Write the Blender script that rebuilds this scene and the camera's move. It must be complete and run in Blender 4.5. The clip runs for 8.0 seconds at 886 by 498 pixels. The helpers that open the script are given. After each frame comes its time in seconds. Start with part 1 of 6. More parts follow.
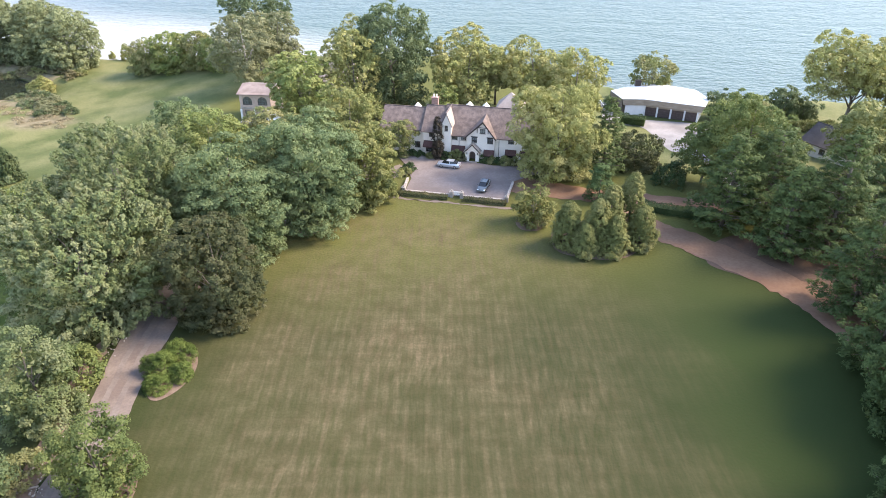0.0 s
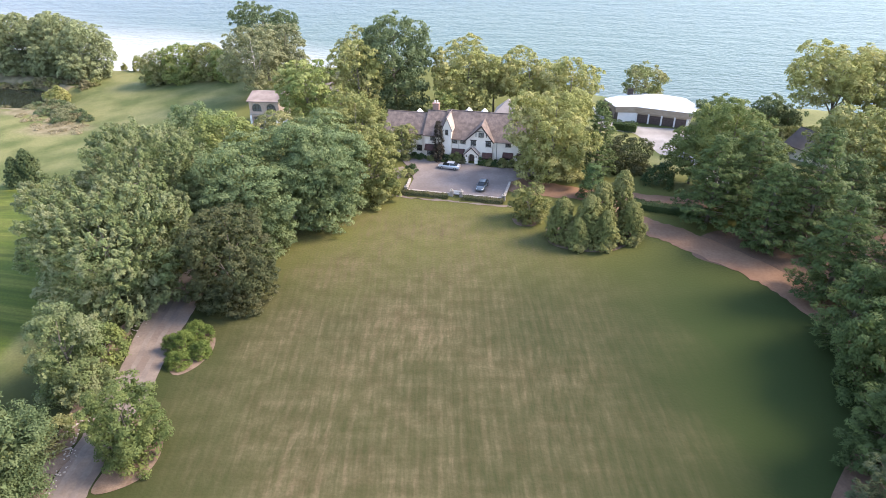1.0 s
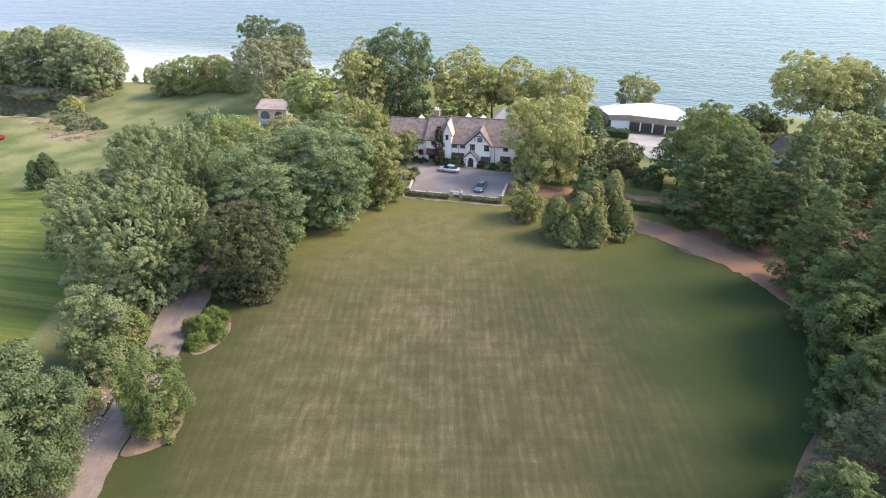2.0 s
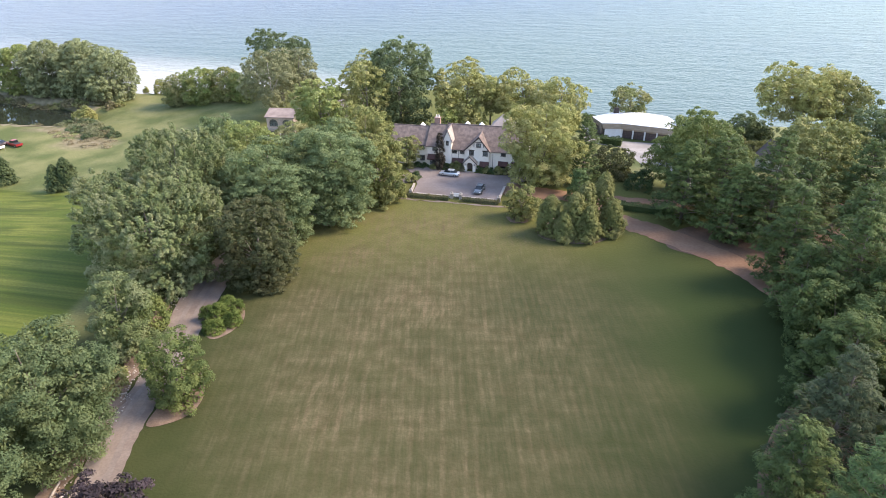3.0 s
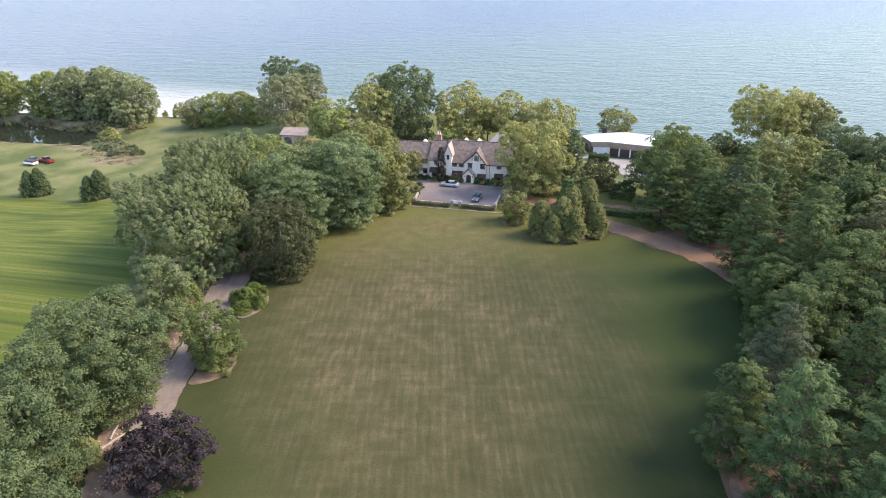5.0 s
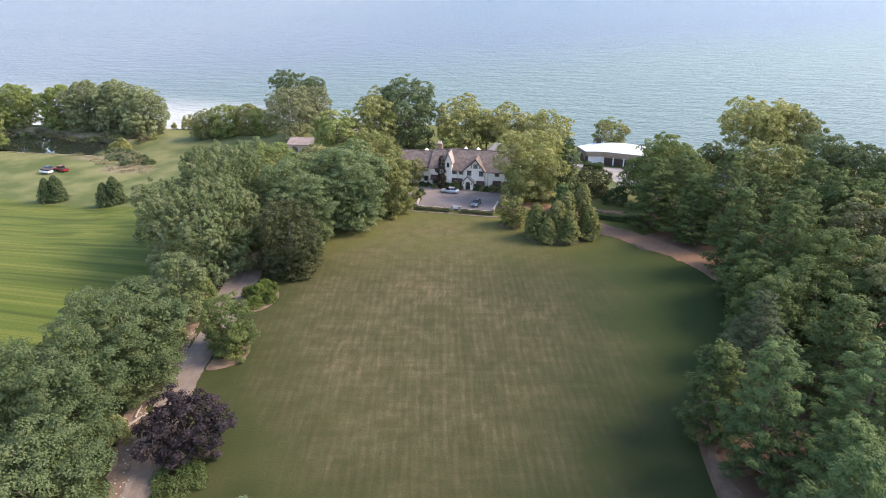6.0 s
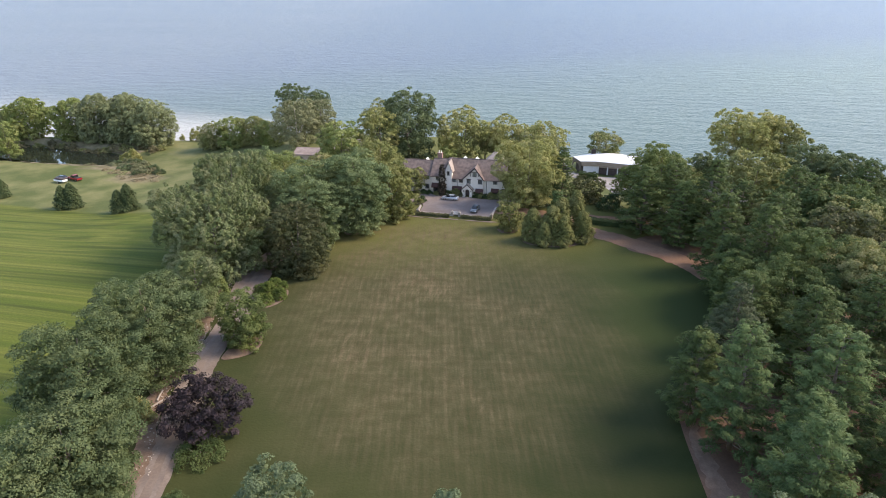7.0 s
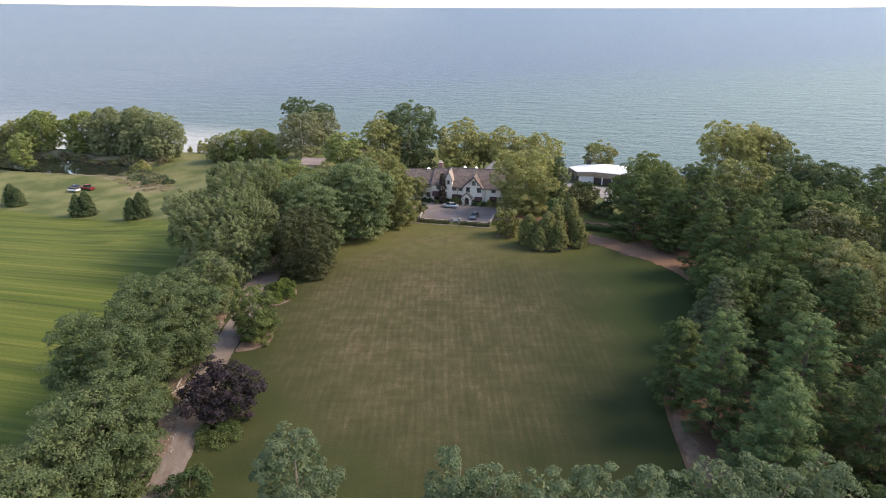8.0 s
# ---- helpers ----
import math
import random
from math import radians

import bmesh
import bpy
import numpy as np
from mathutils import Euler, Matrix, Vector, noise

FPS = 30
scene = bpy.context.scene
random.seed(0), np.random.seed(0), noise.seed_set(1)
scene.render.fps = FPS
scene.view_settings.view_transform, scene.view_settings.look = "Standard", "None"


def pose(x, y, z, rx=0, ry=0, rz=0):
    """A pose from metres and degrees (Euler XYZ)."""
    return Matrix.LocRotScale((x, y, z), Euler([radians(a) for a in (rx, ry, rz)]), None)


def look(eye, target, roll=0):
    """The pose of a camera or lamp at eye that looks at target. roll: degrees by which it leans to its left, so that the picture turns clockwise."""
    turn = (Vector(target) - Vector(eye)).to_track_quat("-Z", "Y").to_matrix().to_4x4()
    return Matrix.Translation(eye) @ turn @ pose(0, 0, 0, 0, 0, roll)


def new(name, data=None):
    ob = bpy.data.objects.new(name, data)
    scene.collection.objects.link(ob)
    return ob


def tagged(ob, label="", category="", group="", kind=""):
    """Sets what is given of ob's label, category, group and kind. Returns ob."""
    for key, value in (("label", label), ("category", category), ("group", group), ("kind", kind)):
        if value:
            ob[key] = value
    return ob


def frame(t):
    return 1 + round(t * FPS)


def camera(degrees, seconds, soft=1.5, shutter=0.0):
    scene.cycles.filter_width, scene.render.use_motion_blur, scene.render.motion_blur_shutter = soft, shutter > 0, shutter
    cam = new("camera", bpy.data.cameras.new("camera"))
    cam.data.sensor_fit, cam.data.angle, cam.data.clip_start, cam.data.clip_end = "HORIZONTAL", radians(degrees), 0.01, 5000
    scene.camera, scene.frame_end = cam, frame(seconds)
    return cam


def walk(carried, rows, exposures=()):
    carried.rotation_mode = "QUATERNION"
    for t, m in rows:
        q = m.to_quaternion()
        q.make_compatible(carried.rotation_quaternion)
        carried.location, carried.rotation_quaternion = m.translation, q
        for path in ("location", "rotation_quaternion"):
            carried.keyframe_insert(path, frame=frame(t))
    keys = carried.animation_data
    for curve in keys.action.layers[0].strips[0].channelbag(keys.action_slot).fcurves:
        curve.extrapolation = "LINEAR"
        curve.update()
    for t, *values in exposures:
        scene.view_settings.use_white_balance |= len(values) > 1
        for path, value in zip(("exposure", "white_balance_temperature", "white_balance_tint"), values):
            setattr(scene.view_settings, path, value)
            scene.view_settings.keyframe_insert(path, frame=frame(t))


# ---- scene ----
# a drone flies straight back, level, and slowly raises its view
cam = camera(67.9, 8.0, soft=0.9)
PATH = []
for i in range(17):
    t = i * 0.5
    PATH.append((t, 1.356 - 0.110 * t, -2.760 - 7.514 * t - 0.0136 * t * t, 55.96 + 0.043 * t,
                 -31.46 + 1.394 * t - 0.0033 * t * t, 0.0, -0.029 * t))
walk(cam, [(t, pose(x, y, z, 90 + pitch, 0, yaw) @ pose(0, 0, 0, 0, 0, -lean)) for t, x, y, z, pitch, yaw, lean in PATH],
     exposures=((0.0, 2.52, 7050, 17), (3.0, 2.28, 7100, 17), (6.5, 1.95, 7200, 17), (8.0, 1.62, 7450, 17)))

# ---- daylight: hazy sun over the lake, from the right ----
SUN = Vector((0.95, 0.14, 0.82)).normalized()
world = bpy.data.worlds.new("sky")
scene.world = world
world.use_nodes = True
wn = world.node_tree.nodes
sky = wn.new("ShaderNodeTexSky")
sky.sky_type = "NISHITA"
sky.sun_disc = False
sky.sun_elevation = math.asin(SUN.z)
sky.sun_rotation = math.atan2(SUN.x, SUN.y)
sky.air_density, sky.dust_density, sky.ozone_density = 1.0, 0.5, 1.0
wn["Background"].inputs["Strength"].default_value = 0.15
world.node_tree.links.new(sky.outputs[0], wn["Background"].inputs["Color"])
lamp = bpy.data.lights.new("sun", "SUN")
lamp.energy, lamp.angle, lamp.color = 1.7, radians(24.0), (1.0, 0.90, 0.74)
sun = new("sun", lamp)
sun.matrix_world = look((60, 60, 120), Vector((60, 60, 120)) - SUN)


# ---- materials ----
def blank(name):
    m = bpy.data.materials.new(name)
    m.use_nodes = True
    t = m.node_tree
    return m, t, t.nodes["Principled BSDF"], t.nodes["Material Output"]


def node(t, kind, **values):
    n = t.nodes.new(kind)
    for k, v in values.items():
        n.inputs[k.replace("_", " ")].default_value = v
    return n


def mixed(t, fac, a, b, blend="MIX"):
    """A colour mix; fac, a and b are sockets or values."""
    n = t.nodes.new("ShaderNodeMix")
    n.data_type, n.blend_type = "RGBA", blend
    for i, v in ((0, fac), (6, a), (7, b)):
        if isinstance(v, bpy.types.NodeSocket):
            t.links.new(v, n.inputs[i])
        else:
            n.inputs[i].default_value = v if i == 0 else (*v, 1)
    return n.outputs[2]


def coords(t, scale=(1, 1, 1), turn=0.0, kind="Object"):
    c = t.nodes.new("ShaderNodeTexCoord")
    out = c.outputs[kind]
    for spin, size in ((-turn, (1, 1, 1)), (0, scale)):  # turned first, then stretched
        m = t.nodes.new("ShaderNodeMapping")
        m.inputs["Scale"].default_value = size
        m.inputs["Rotation"].default_value = (0, 0, radians(spin))
        t.links.new(out, m.inputs["Vector"])
        out = m.outputs[0]
    return out


def grain(t, scale, detail=4, low=0.35, high=0.65, stretch=(1, 1, 1), turn=0.0, distort=0.0):
    """Noise at a scale, spread to 0..1 between low and high."""
    n = node(t, "ShaderNodeTexNoise", Scale=scale, Detail=detail, Distortion=distort)
    t.links.new(coords(t, stretch, turn), n.inputs["Vector"])
    r = t.nodes.new("ShaderNodeMapRange")
    r.inputs["From Min"].default_value, r.inputs["From Max"].default_value = low, high
    t.links.new(n.outputs["Fac"], r.inputs["Value"])
    return r.outputs[0]


def times(t, a, b, op="MULTIPLY"):
    n = t.nodes.new("ShaderNodeMath")
    n.operation = op
    for i, v in enumerate((a, b)):
        if isinstance(v, bpy.types.NodeSocket):
            t.links.new(v, n.inputs[i])
        else:
            n.inputs[i].default_value = v
    return n.outputs[0]


def bump(t, bsdf, height, strength, distance):
    b = node(t, "ShaderNodeBump", Strength=strength, Distance=distance)
    t.links.new(height, b.inputs["Height"])
    t.links.new(b.outputs[0], bsdf.inputs["Normal"])


def surface(name, a, b, scale=2.0, rough=0.8, metal=0.0, fine=20.0, relief=0.02, stretch=(1, 1, 1), spread=0.0):
    """Two tones at a coarse and a fine scale, with fine relief."""
    m, t, p, _ = blank(name)
    coarse, small = grain(t, scale, stretch=stretch), grain(t, fine, 6, 0.3, 0.7, stretch)
    col = mixed(t, coarse, a, b)
    dark = tuple(v * 0.72 for v in a)
    col = mixed(t, times(t, small, 0.45), col, dark)
    if spread:
        o = t.nodes.new("ShaderNodeObjectInfo")
        col = mixed(t, times(t, o.outputs["Random"], spread), col, tuple(v * 0.5 for v in b))
    t.links.new(col, p.inputs["Base Color"])
    p.inputs["Roughness"].default_value, p.inputs["Metallic"].default_value = rough, metal
    if relief:
        bump(t, p, small, 0.5, relief)
    return m


def foliage(name, dark, light, tip, through_light=0.32, patch=0.25, rough=0.7):
    """Leaves: each its own tone, lighter patches over the crown, some light let through."""
    m, t, p, out = blank(name)
    geo = t.nodes.new("ShaderNodeNewGeometry")
    obj = t.nodes.new("ShaderNodeObjectInfo")
    tone = times(t, times(t, geo.outputs["Random Per Island"], 0.5), times(t, grain(t, 0.8, 2, 0.3, 0.7), 0.5), "ADD")
    col = mixed(t, tone, dark, light)
    col = mixed(t, times(t, grain(t, patch, 3, 0.45, 0.7), 0.75), col, tip)
    col = mixed(t, times(t, obj.outputs["Random"], 0.25), col, tuple(v * 0.7 for v in dark))
    t.links.new(col, p.inputs["Base Color"])
    p.inputs["Roughness"].default_value = rough
    p.inputs["Specular IOR Level"].default_value = 0.15
    tr = t.nodes.new("ShaderNodeBsdfTranslucent")
    t.links.new(mixed(t, 0.3, col, (0.15, 0.20, 0.045)), tr.inputs["Color"])
    mx = t.nodes.new("ShaderNodeMixShader")
    mx.inputs[0].default_value = through_light
    t.links.new(p.outputs[0], mx.inputs[1])
    t.links.new(tr.outputs[0], mx.inputs[2])
    t.links.new(mx.outputs[0], out.inputs["Surface"])
    return m


LEAF = {
    "maple": foliage("maple_leaves", (0.139, 0.161, 0.055), (0.249, 0.251, 0.102), (0.359, 0.307, 0.150)),
    "silver": foliage("silver_leaves", (0.091, 0.124, 0.047), (0.183, 0.210, 0.092), (0.283, 0.285, 0.158)),
    "dense": foliage("dark_dense_leaves", (0.049, 0.061, 0.028), (0.088, 0.093, 0.042), (0.108, 0.097, 0.048)),
    "locust": foliage("locust_leaves", (0.084, 0.124, 0.057), (0.171, 0.215, 0.097), (0.229, 0.259, 0.114)),
    "bright": foliage("bright_leaves", (0.136, 0.185, 0.051), (0.239, 0.264, 0.092), (0.326, 0.315, 0.125)),
    "yellow": foliage("yellowing_leaves", (0.202, 0.217, 0.066), (0.328, 0.313, 0.116), (0.435, 0.379, 0.171)),
    "grey": foliage("grey_leaves", (0.146, 0.157, 0.081), (0.231, 0.230, 0.127), (0.282, 0.277, 0.150)),
    "pine": foliage("pine_needles", (0.032, 0.056, 0.018), (0.100, 0.134, 0.043), (0.137, 0.169, 0.052), 0.2),
    "bluepine": foliage("blue_pine_needles", (0.044, 0.078, 0.029), (0.118, 0.171, 0.061), (0.155, 0.206, 0.070), 0.2),
    "spruce": foliage("spruce_needles", (0.032, 0.046, 0.022), (0.070, 0.090, 0.042), (0.101, 0.115, 0.055), 0.1),
    "cedar": foliage("cedar_sprays", (0.098, 0.111, 0.032), (0.176, 0.176, 0.060), (0.241, 0.217, 0.088), 0.15),
    "yew": foliage("yew_sprays", (0.024, 0.045, 0.016), (0.058, 0.090, 0.032), (0.078, 0.108, 0.038), 0.1),
    "purple": foliage("purple_leaves", (0.018, 0.014, 0.016), (0.050, 0.036, 0.040), (0.068, 0.048, 0.053), 0.12),
    "brush": foliage("dry_brush", (0.100, 0.092, 0.046), (0.188, 0.165, 0.091), (0.229, 0.191, 0.102), 0.2),
    "box": foliage("boxwood", (0.060, 0.092, 0.020), (0.125, 0.160, 0.038), (0.165, 0.190, 0.050), 0.2),
}
LEAF["honey"] = foliage("honey_locust_leaves", (0.060, 0.090, 0.040), (0.124, 0.156, 0.068), (0.166, 0.188, 0.080))
LEAF["linden"] = foliage("linden_leaves", (0.072, 0.104, 0.034), (0.148, 0.180, 0.062), (0.235, 0.248, 0.078))
LEAF["poplar"] = foliage("poplar_leaves", (0.158, 0.177, 0.088), (0.255, 0.279, 0.140), (0.321, 0.334, 0.172))
LEAF["chestnut"] = foliage("chestnut_leaves", (0.124, 0.142, 0.046), (0.255, 0.261, 0.093), (0.372, 0.338, 0.137))
LEAF["young"] = foliage("young_maple_leaves", (0.066, 0.096, 0.048), (0.142, 0.182, 0.096), (0.196, 0.232, 0.128))
LEAF["woods"] = foliage("woodland_leaves", (0.044, 0.076, 0.026), (0.106, 0.144, 0.050), (0.158, 0.186, 0.068))
LEAF["straw"] = foliage("dry_straw", (0.200, 0.165, 0.095), (0.340, 0.285, 0.175), (0.410, 0.345, 0.215), 0.2)
LEAF["oak"] = foliage("oak_leaves", (0.062, 0.088, 0.044), (0.124, 0.158, 0.074), (0.172, 0.200, 0.092))
LEAF["juniper"] = foliage("juniper_sprays", (0.036, 0.056, 0.022), (0.090, 0.118, 0.048), (0.125, 0.145, 0.060), 0.1)
LEAF["cypress"] = foliage("cypress_sprays", (0.020, 0.017, 0.012), (0.055, 0.044, 0.032), (0.075, 0.058, 0.042), 0.08)
LEAF["hedge"] = foliage("dry_hedge", (0.060, 0.062, 0.026), (0.125, 0.115, 0.055), (0.165, 0.140, 0.075), 0.1)
DRY_GRASS = surface("dry_bank_grass", (0.120, 0.105, 0.051), (0.225, 0.180, 0.105), 0.5, 0.95, fine=3, relief=0.06)
BARK = surface("bark", (0.13, 0.105, 0.08), (0.20, 0.17, 0.135), 1.2, 0.9, relief=0.03, stretch=(1, 1, 0.25))
PALE_BARK = surface("pale_bark", (0.30, 0.27, 0.23), (0.42, 0.39, 0.34), 1.2, 0.9, relief=0.03, stretch=(1, 1, 0.25))
STUCCO = surface("white_stucco", (0.766, 0.677, 0.589), (0.834, 0.743, 0.653), 0.7, 0.9, fine=30, relief=0.01)
SHINGLE = surface("brown_grey_shingle", (0.102, 0.076, 0.066), (0.192, 0.144, 0.125), 0.9, 0.9, fine=3.5, relief=0.03, stretch=(1.280, 1.220, 1.180))
DARK_ROOF = surface("dark_roofing", (0.060, 0.047, 0.042), (0.092, 0.074, 0.066), 0.6, 0.9, fine=6)
GREY_ROOF = surface("tan_roofing", (0.27, 0.22, 0.19), (0.36, 0.30, 0.26), 0.6, 0.9, fine=6)
ROSE_ROOF = surface("rose_grey_roofing", (0.200, 0.150, 0.128), (0.285, 0.225, 0.196), 0.6, 0.9, fine=6)
TIMBER = surface("dark_timber", (0.045, 0.030, 0.024), (0.075, 0.052, 0.042), 3, 0.7)
AWNING = surface("maroon_canvas", (0.070, 0.030, 0.026), (0.105, 0.050, 0.042), 2, 0.85)
BRICK = surface("red_brick", (0.27, 0.15, 0.12), (0.36, 0.22, 0.18), 4, 0.9, fine=14)
CREAM = surface("cream_brick", (0.42, 0.31, 0.25), (0.52, 0.40, 0.33), 2, 0.9, fine=14)
STONE = surface("pale_stone", (0.30, 0.255, 0.215), (0.44, 0.385, 0.33), 1.5, 0.9, fine=9, relief=0.03)
WHITE = surface("white_paint", (0.76, 0.75, 0.73), (0.83, 0.82, 0.80), 1.0, 0.6, relief=0.004)
MEMBRANE = surface("white_roof_membrane", (0.636, 0.645, 0.645), (0.705, 0.705, 0.705), 0.25, 0.7, fine=3, relief=0.006)
FASCIA = surface("tan_fascia_boards", (0.34, 0.27, 0.20), (0.44, 0.36, 0.28), 0.8, 0.85, fine=8, stretch=(1, 1, 4))
DARK_FASCIA = surface("weathered_fascia_boards", (0.13, 0.105, 0.085), (0.20, 0.165, 0.135), 0.8, 0.85, fine=8, stretch=(1, 1, 4))
DOOR_BROWN = surface("brown_door_panels", (0.075, 0.050, 0.045), (0.11, 0.078, 0.068), 2, 0.6)
RUBBER = surface("black_rubber", (0.018, 0.018, 0.018), (0.03, 0.03, 0.03), 5, 0.85)
CHROME = surface("alloy", (0.55, 0.55, 0.56), (0.66, 0.66, 0.67), 5, 0.3, 1.0, relief=0)
SILVER_CAR = surface("silver_car_paint", (0.50, 0.51, 0.53), (0.56, 0.57, 0.59), 0.5, 0.28, 0.5, relief=0)
DARK_CAR = surface("charcoal_car_paint", (0.13, 0.145, 0.15), (0.17, 0.185, 0.19), 0.5, 0.22, 0.4, relief=0)
RED_CAR = surface("red_car_paint", (0.24, 0.020, 0.022), (0.30, 0.028, 0.030), 0.5, 0.3, 0.0, relief=0)
LAMP_RED = surface("red_lens", (0.35, 0.02, 0.02), (0.40, 0.03, 0.03), 3, 0.2, relief=0)
LAMP_CLEAR = surface("clear_lens", (0.75, 0.76, 0.78), (0.80, 0.81, 0.82), 3, 0.12, relief=0)
ASPHALT = surface("worn_asphalt", (0.150, 0.118, 0.104), (0.222, 0.180, 0.160), 0.18, 0.92, fine=2.5, relief=0.02)
DRIVE = surface("pale_gravel_drive", (0.140, 0.104, 0.084), (0.212, 0.168, 0.138), 0.22, 0.95, fine=3, relief=0.03)
TRACK = surface("packed_gravel", (0.142, 0.110, 0.092), (0.204, 0.166, 0.142), 0.3, 0.92, fine=3, relief=0.02)
DIRT = surface("reddish_dirt", (0.158, 0.083, 0.047), (0.222, 0.128, 0.077), 0.15, 0.95, fine=2, relief=0.04)
MULCH = surface("bark_mulch", (0.128, 0.083, 0.056), (0.191, 0.131, 0.092), 0.8, 0.95, fine=5, relief=0.05)
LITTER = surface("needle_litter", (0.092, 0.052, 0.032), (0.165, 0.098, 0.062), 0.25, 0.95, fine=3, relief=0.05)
CONCRETE = surface("pale_concrete", (0.19, 0.172, 0.16), (0.31, 0.285, 0.265), 0.22, 0.9, fine=4)
SAND = surface("beach_sand", (0.50, 0.45, 0.37), (0.62, 0.57, 0.48), 0.1, 0.95, fine=2)
WOOD_GREY = surface("weathered_wood", (0.24, 0.20, 0.165), (0.36, 0.31, 0.27), 1.5, 0.9)


def glass():
    m, t, p, _ = blank("window_glass")
    p.inputs["Base Color"].default_value = (0.55, 0.62, 0.62, 1)
    p.inputs["Roughness"].default_value = 0.03
    p.inputs["Transmission Weight"].default_value = 0.9
    return m


GLASS = glass()


def ground_material():
    """Mown lawn, dry in the middle, soft shade painted in on its east; to the west a hay field in long swaths; rough
    grass elsewhere.
    """
    m, t, p, _ = blank("ground_grass")
    c = t.nodes.new("ShaderNodeTexCoord")
    sep = t.nodes.new("ShaderNodeSeparateXYZ")
    t.links.new(c.outputs["Object"], sep.inputs[0])
    x, y = sep.outputs[0], sep.outputs[1]

    def ramp(v, a, b):
        r = t.nodes.new("ShaderNodeMapRange")
        r.interpolation_type = "SMOOTHSTEP"
        r.inputs["From Min"].default_value, r.inputs["From Max"].default_value = a, b
        t.links.new(v, r.inputs["Value"])
        return r.outputs[0]

    def spot(cx, cy, rx, ry, inner=0.2, outer=1.0):
        """1 inside an ellipse, fading out to its rim, the edge broken by noise."""
        u = times(t, times(t, times(t, x, cx, "SUBTRACT"), 1 / rx), 2.0, "POWER")
        v = times(t, times(t, times(t, y, cy, "SUBTRACT"), 1 / ry), 2.0, "POWER")
        d = times(t, times(t, times(t, u, v, "ADD"), 0.5, "POWER"), wob, "ADD")
        return times(t, 1.0, ramp(d, inner, outer), "SUBTRACT")

    def passes(v, width, drift):
        """Mowing passes of a width, slightly wandering, with soft edges."""
        u = times(t, times(t, v, times(t, grain(t, 0.03, 2, 0.2, 0.8), drift), "ADD"), 2 * math.pi / width)
        return ramp(times(t, u, 0.0, "SINE"), -0.9, 1.0)

    wob = times(t, times(t, grain(t, 0.09, 4, 0.2, 0.8), 0.5, "SUBTRACT"), 0.55)
    green = mixed(t, grain(t, 0.11, 5), (0.026, 0.034, 0.009), (0.042, 0.047, 0.015))
    green = mixed(t, times(t, ramp(y, 62.0, 98.0), 0.75), green, (0.122, 0.124, 0.033))
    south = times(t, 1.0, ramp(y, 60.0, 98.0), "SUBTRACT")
    # soft shade towards the east, painted into the green as darker tones
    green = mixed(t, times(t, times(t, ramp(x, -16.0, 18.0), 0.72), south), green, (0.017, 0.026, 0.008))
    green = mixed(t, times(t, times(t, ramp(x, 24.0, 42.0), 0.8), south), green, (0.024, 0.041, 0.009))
    dry = mixed(t, grain(t, 0.35, 6), (0.079, 0.060, 0.030), (0.128, 0.098, 0.055))
    # the dry middle of the lawn and its barest patches
    middle = spot(1.0, 58.0, 38.0, 66.0, 0.50, 1.04)
    bare = times(t, spot(16.0, 52.0, 11.0, 14.0), spot(-15.0, 42.0, 9.0, 12.0), "MAXIMUM")
    bare = times(t, bare, spot(-4.0, 62.0, 13.0, 10.0), "MAXIMUM")
    bare = times(t, bare, spot(6.0, 24.0, 1.6, 4.0), "MAXIMUM")
    bare = times(t, bare, spot(6.0, 92.0, 9.0, 6.0), "MAXIMUM")
    # mowing passes both ways, broken into streaks, and a bent set over the bare patch
    along = times(t, passes(x, 1.3, 1.2), grain(t, 1.0, 4, 0.34, 0.64, (0.8, 0.11, 1), 1.5, 0.3))
    narrow = grain(t, 1.0, 3, 0.34, 0.66, (3.2, 0.30, 1), 1.5, 0.2)
    across = times(t, passes(y, 1.7, 1.2), grain(t, 1.0, 3, 0.40, 0.66, (0.12, 0.6, 1), -2, 0.3))
    bent = grain(t, 1.0, 2, 0.42, 0.58, (1.5, 0.10, 1), -13, 0.7)
    mow = times(t, times(t, times(t, along, 0.42), times(t, narrow, 0.36), "ADD"), times(t, across, 0.20), "ADD")
    blotch = grain(t, 0.10, 5, 0.34, 0.66)
    fac = times(t, middle, times(t, times(t, mow, times(t, times(t, blotch, 0.32), 0.54, "ADD")), times(t, times(t, blotch, 0.20), 0.17, "ADD"), "ADD"))
    fac = times(t, fac, times(t, bare, times(t, times(t, bent, times(t, mow, 0.45), "ADD"), 0.20)), "ADD")
    # dry tone thinned eastwards, which deepens that painted shade
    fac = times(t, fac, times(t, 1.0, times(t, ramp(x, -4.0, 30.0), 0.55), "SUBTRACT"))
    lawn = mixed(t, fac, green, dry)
    # hay field
    swath = grain(t, 1.0, 4, 0.40, 0.60, (0.010, 0.30, 1), -11.5, 0.2)
    swath2 = grain(t, 1.0, 3, 0.40, 0.60, (0.02, 1.3, 1), -11.5)
    hay = mixed(t, swath, (0.074, 0.100, 0.014), (0.128, 0.138, 0.027))
    hay = mixed(t, times(t, swath2, 0.55), hay, (0.050, 0.074, 0.012))
    row = grain(t, 1.0, 1, 0.56, 0.66, (0.006, 0.42, 1), -11.5)
    hay = mixed(t, times(t, row, 0.6), hay, (0.030, 0.046, 0.008))
    infield = times(t, ramp(times(t, x, -1.0), 56.0, 58.5), ramp(times(t, times(t, y, -1.0), times(t, x, -0.29), "ADD"), -94.0, -91.0))
    rough = mixed(t, grain(t, 0.10, 7, 0.38, 0.62), (0.082, 0.100, 0.032), (0.168, 0.164, 0.068))
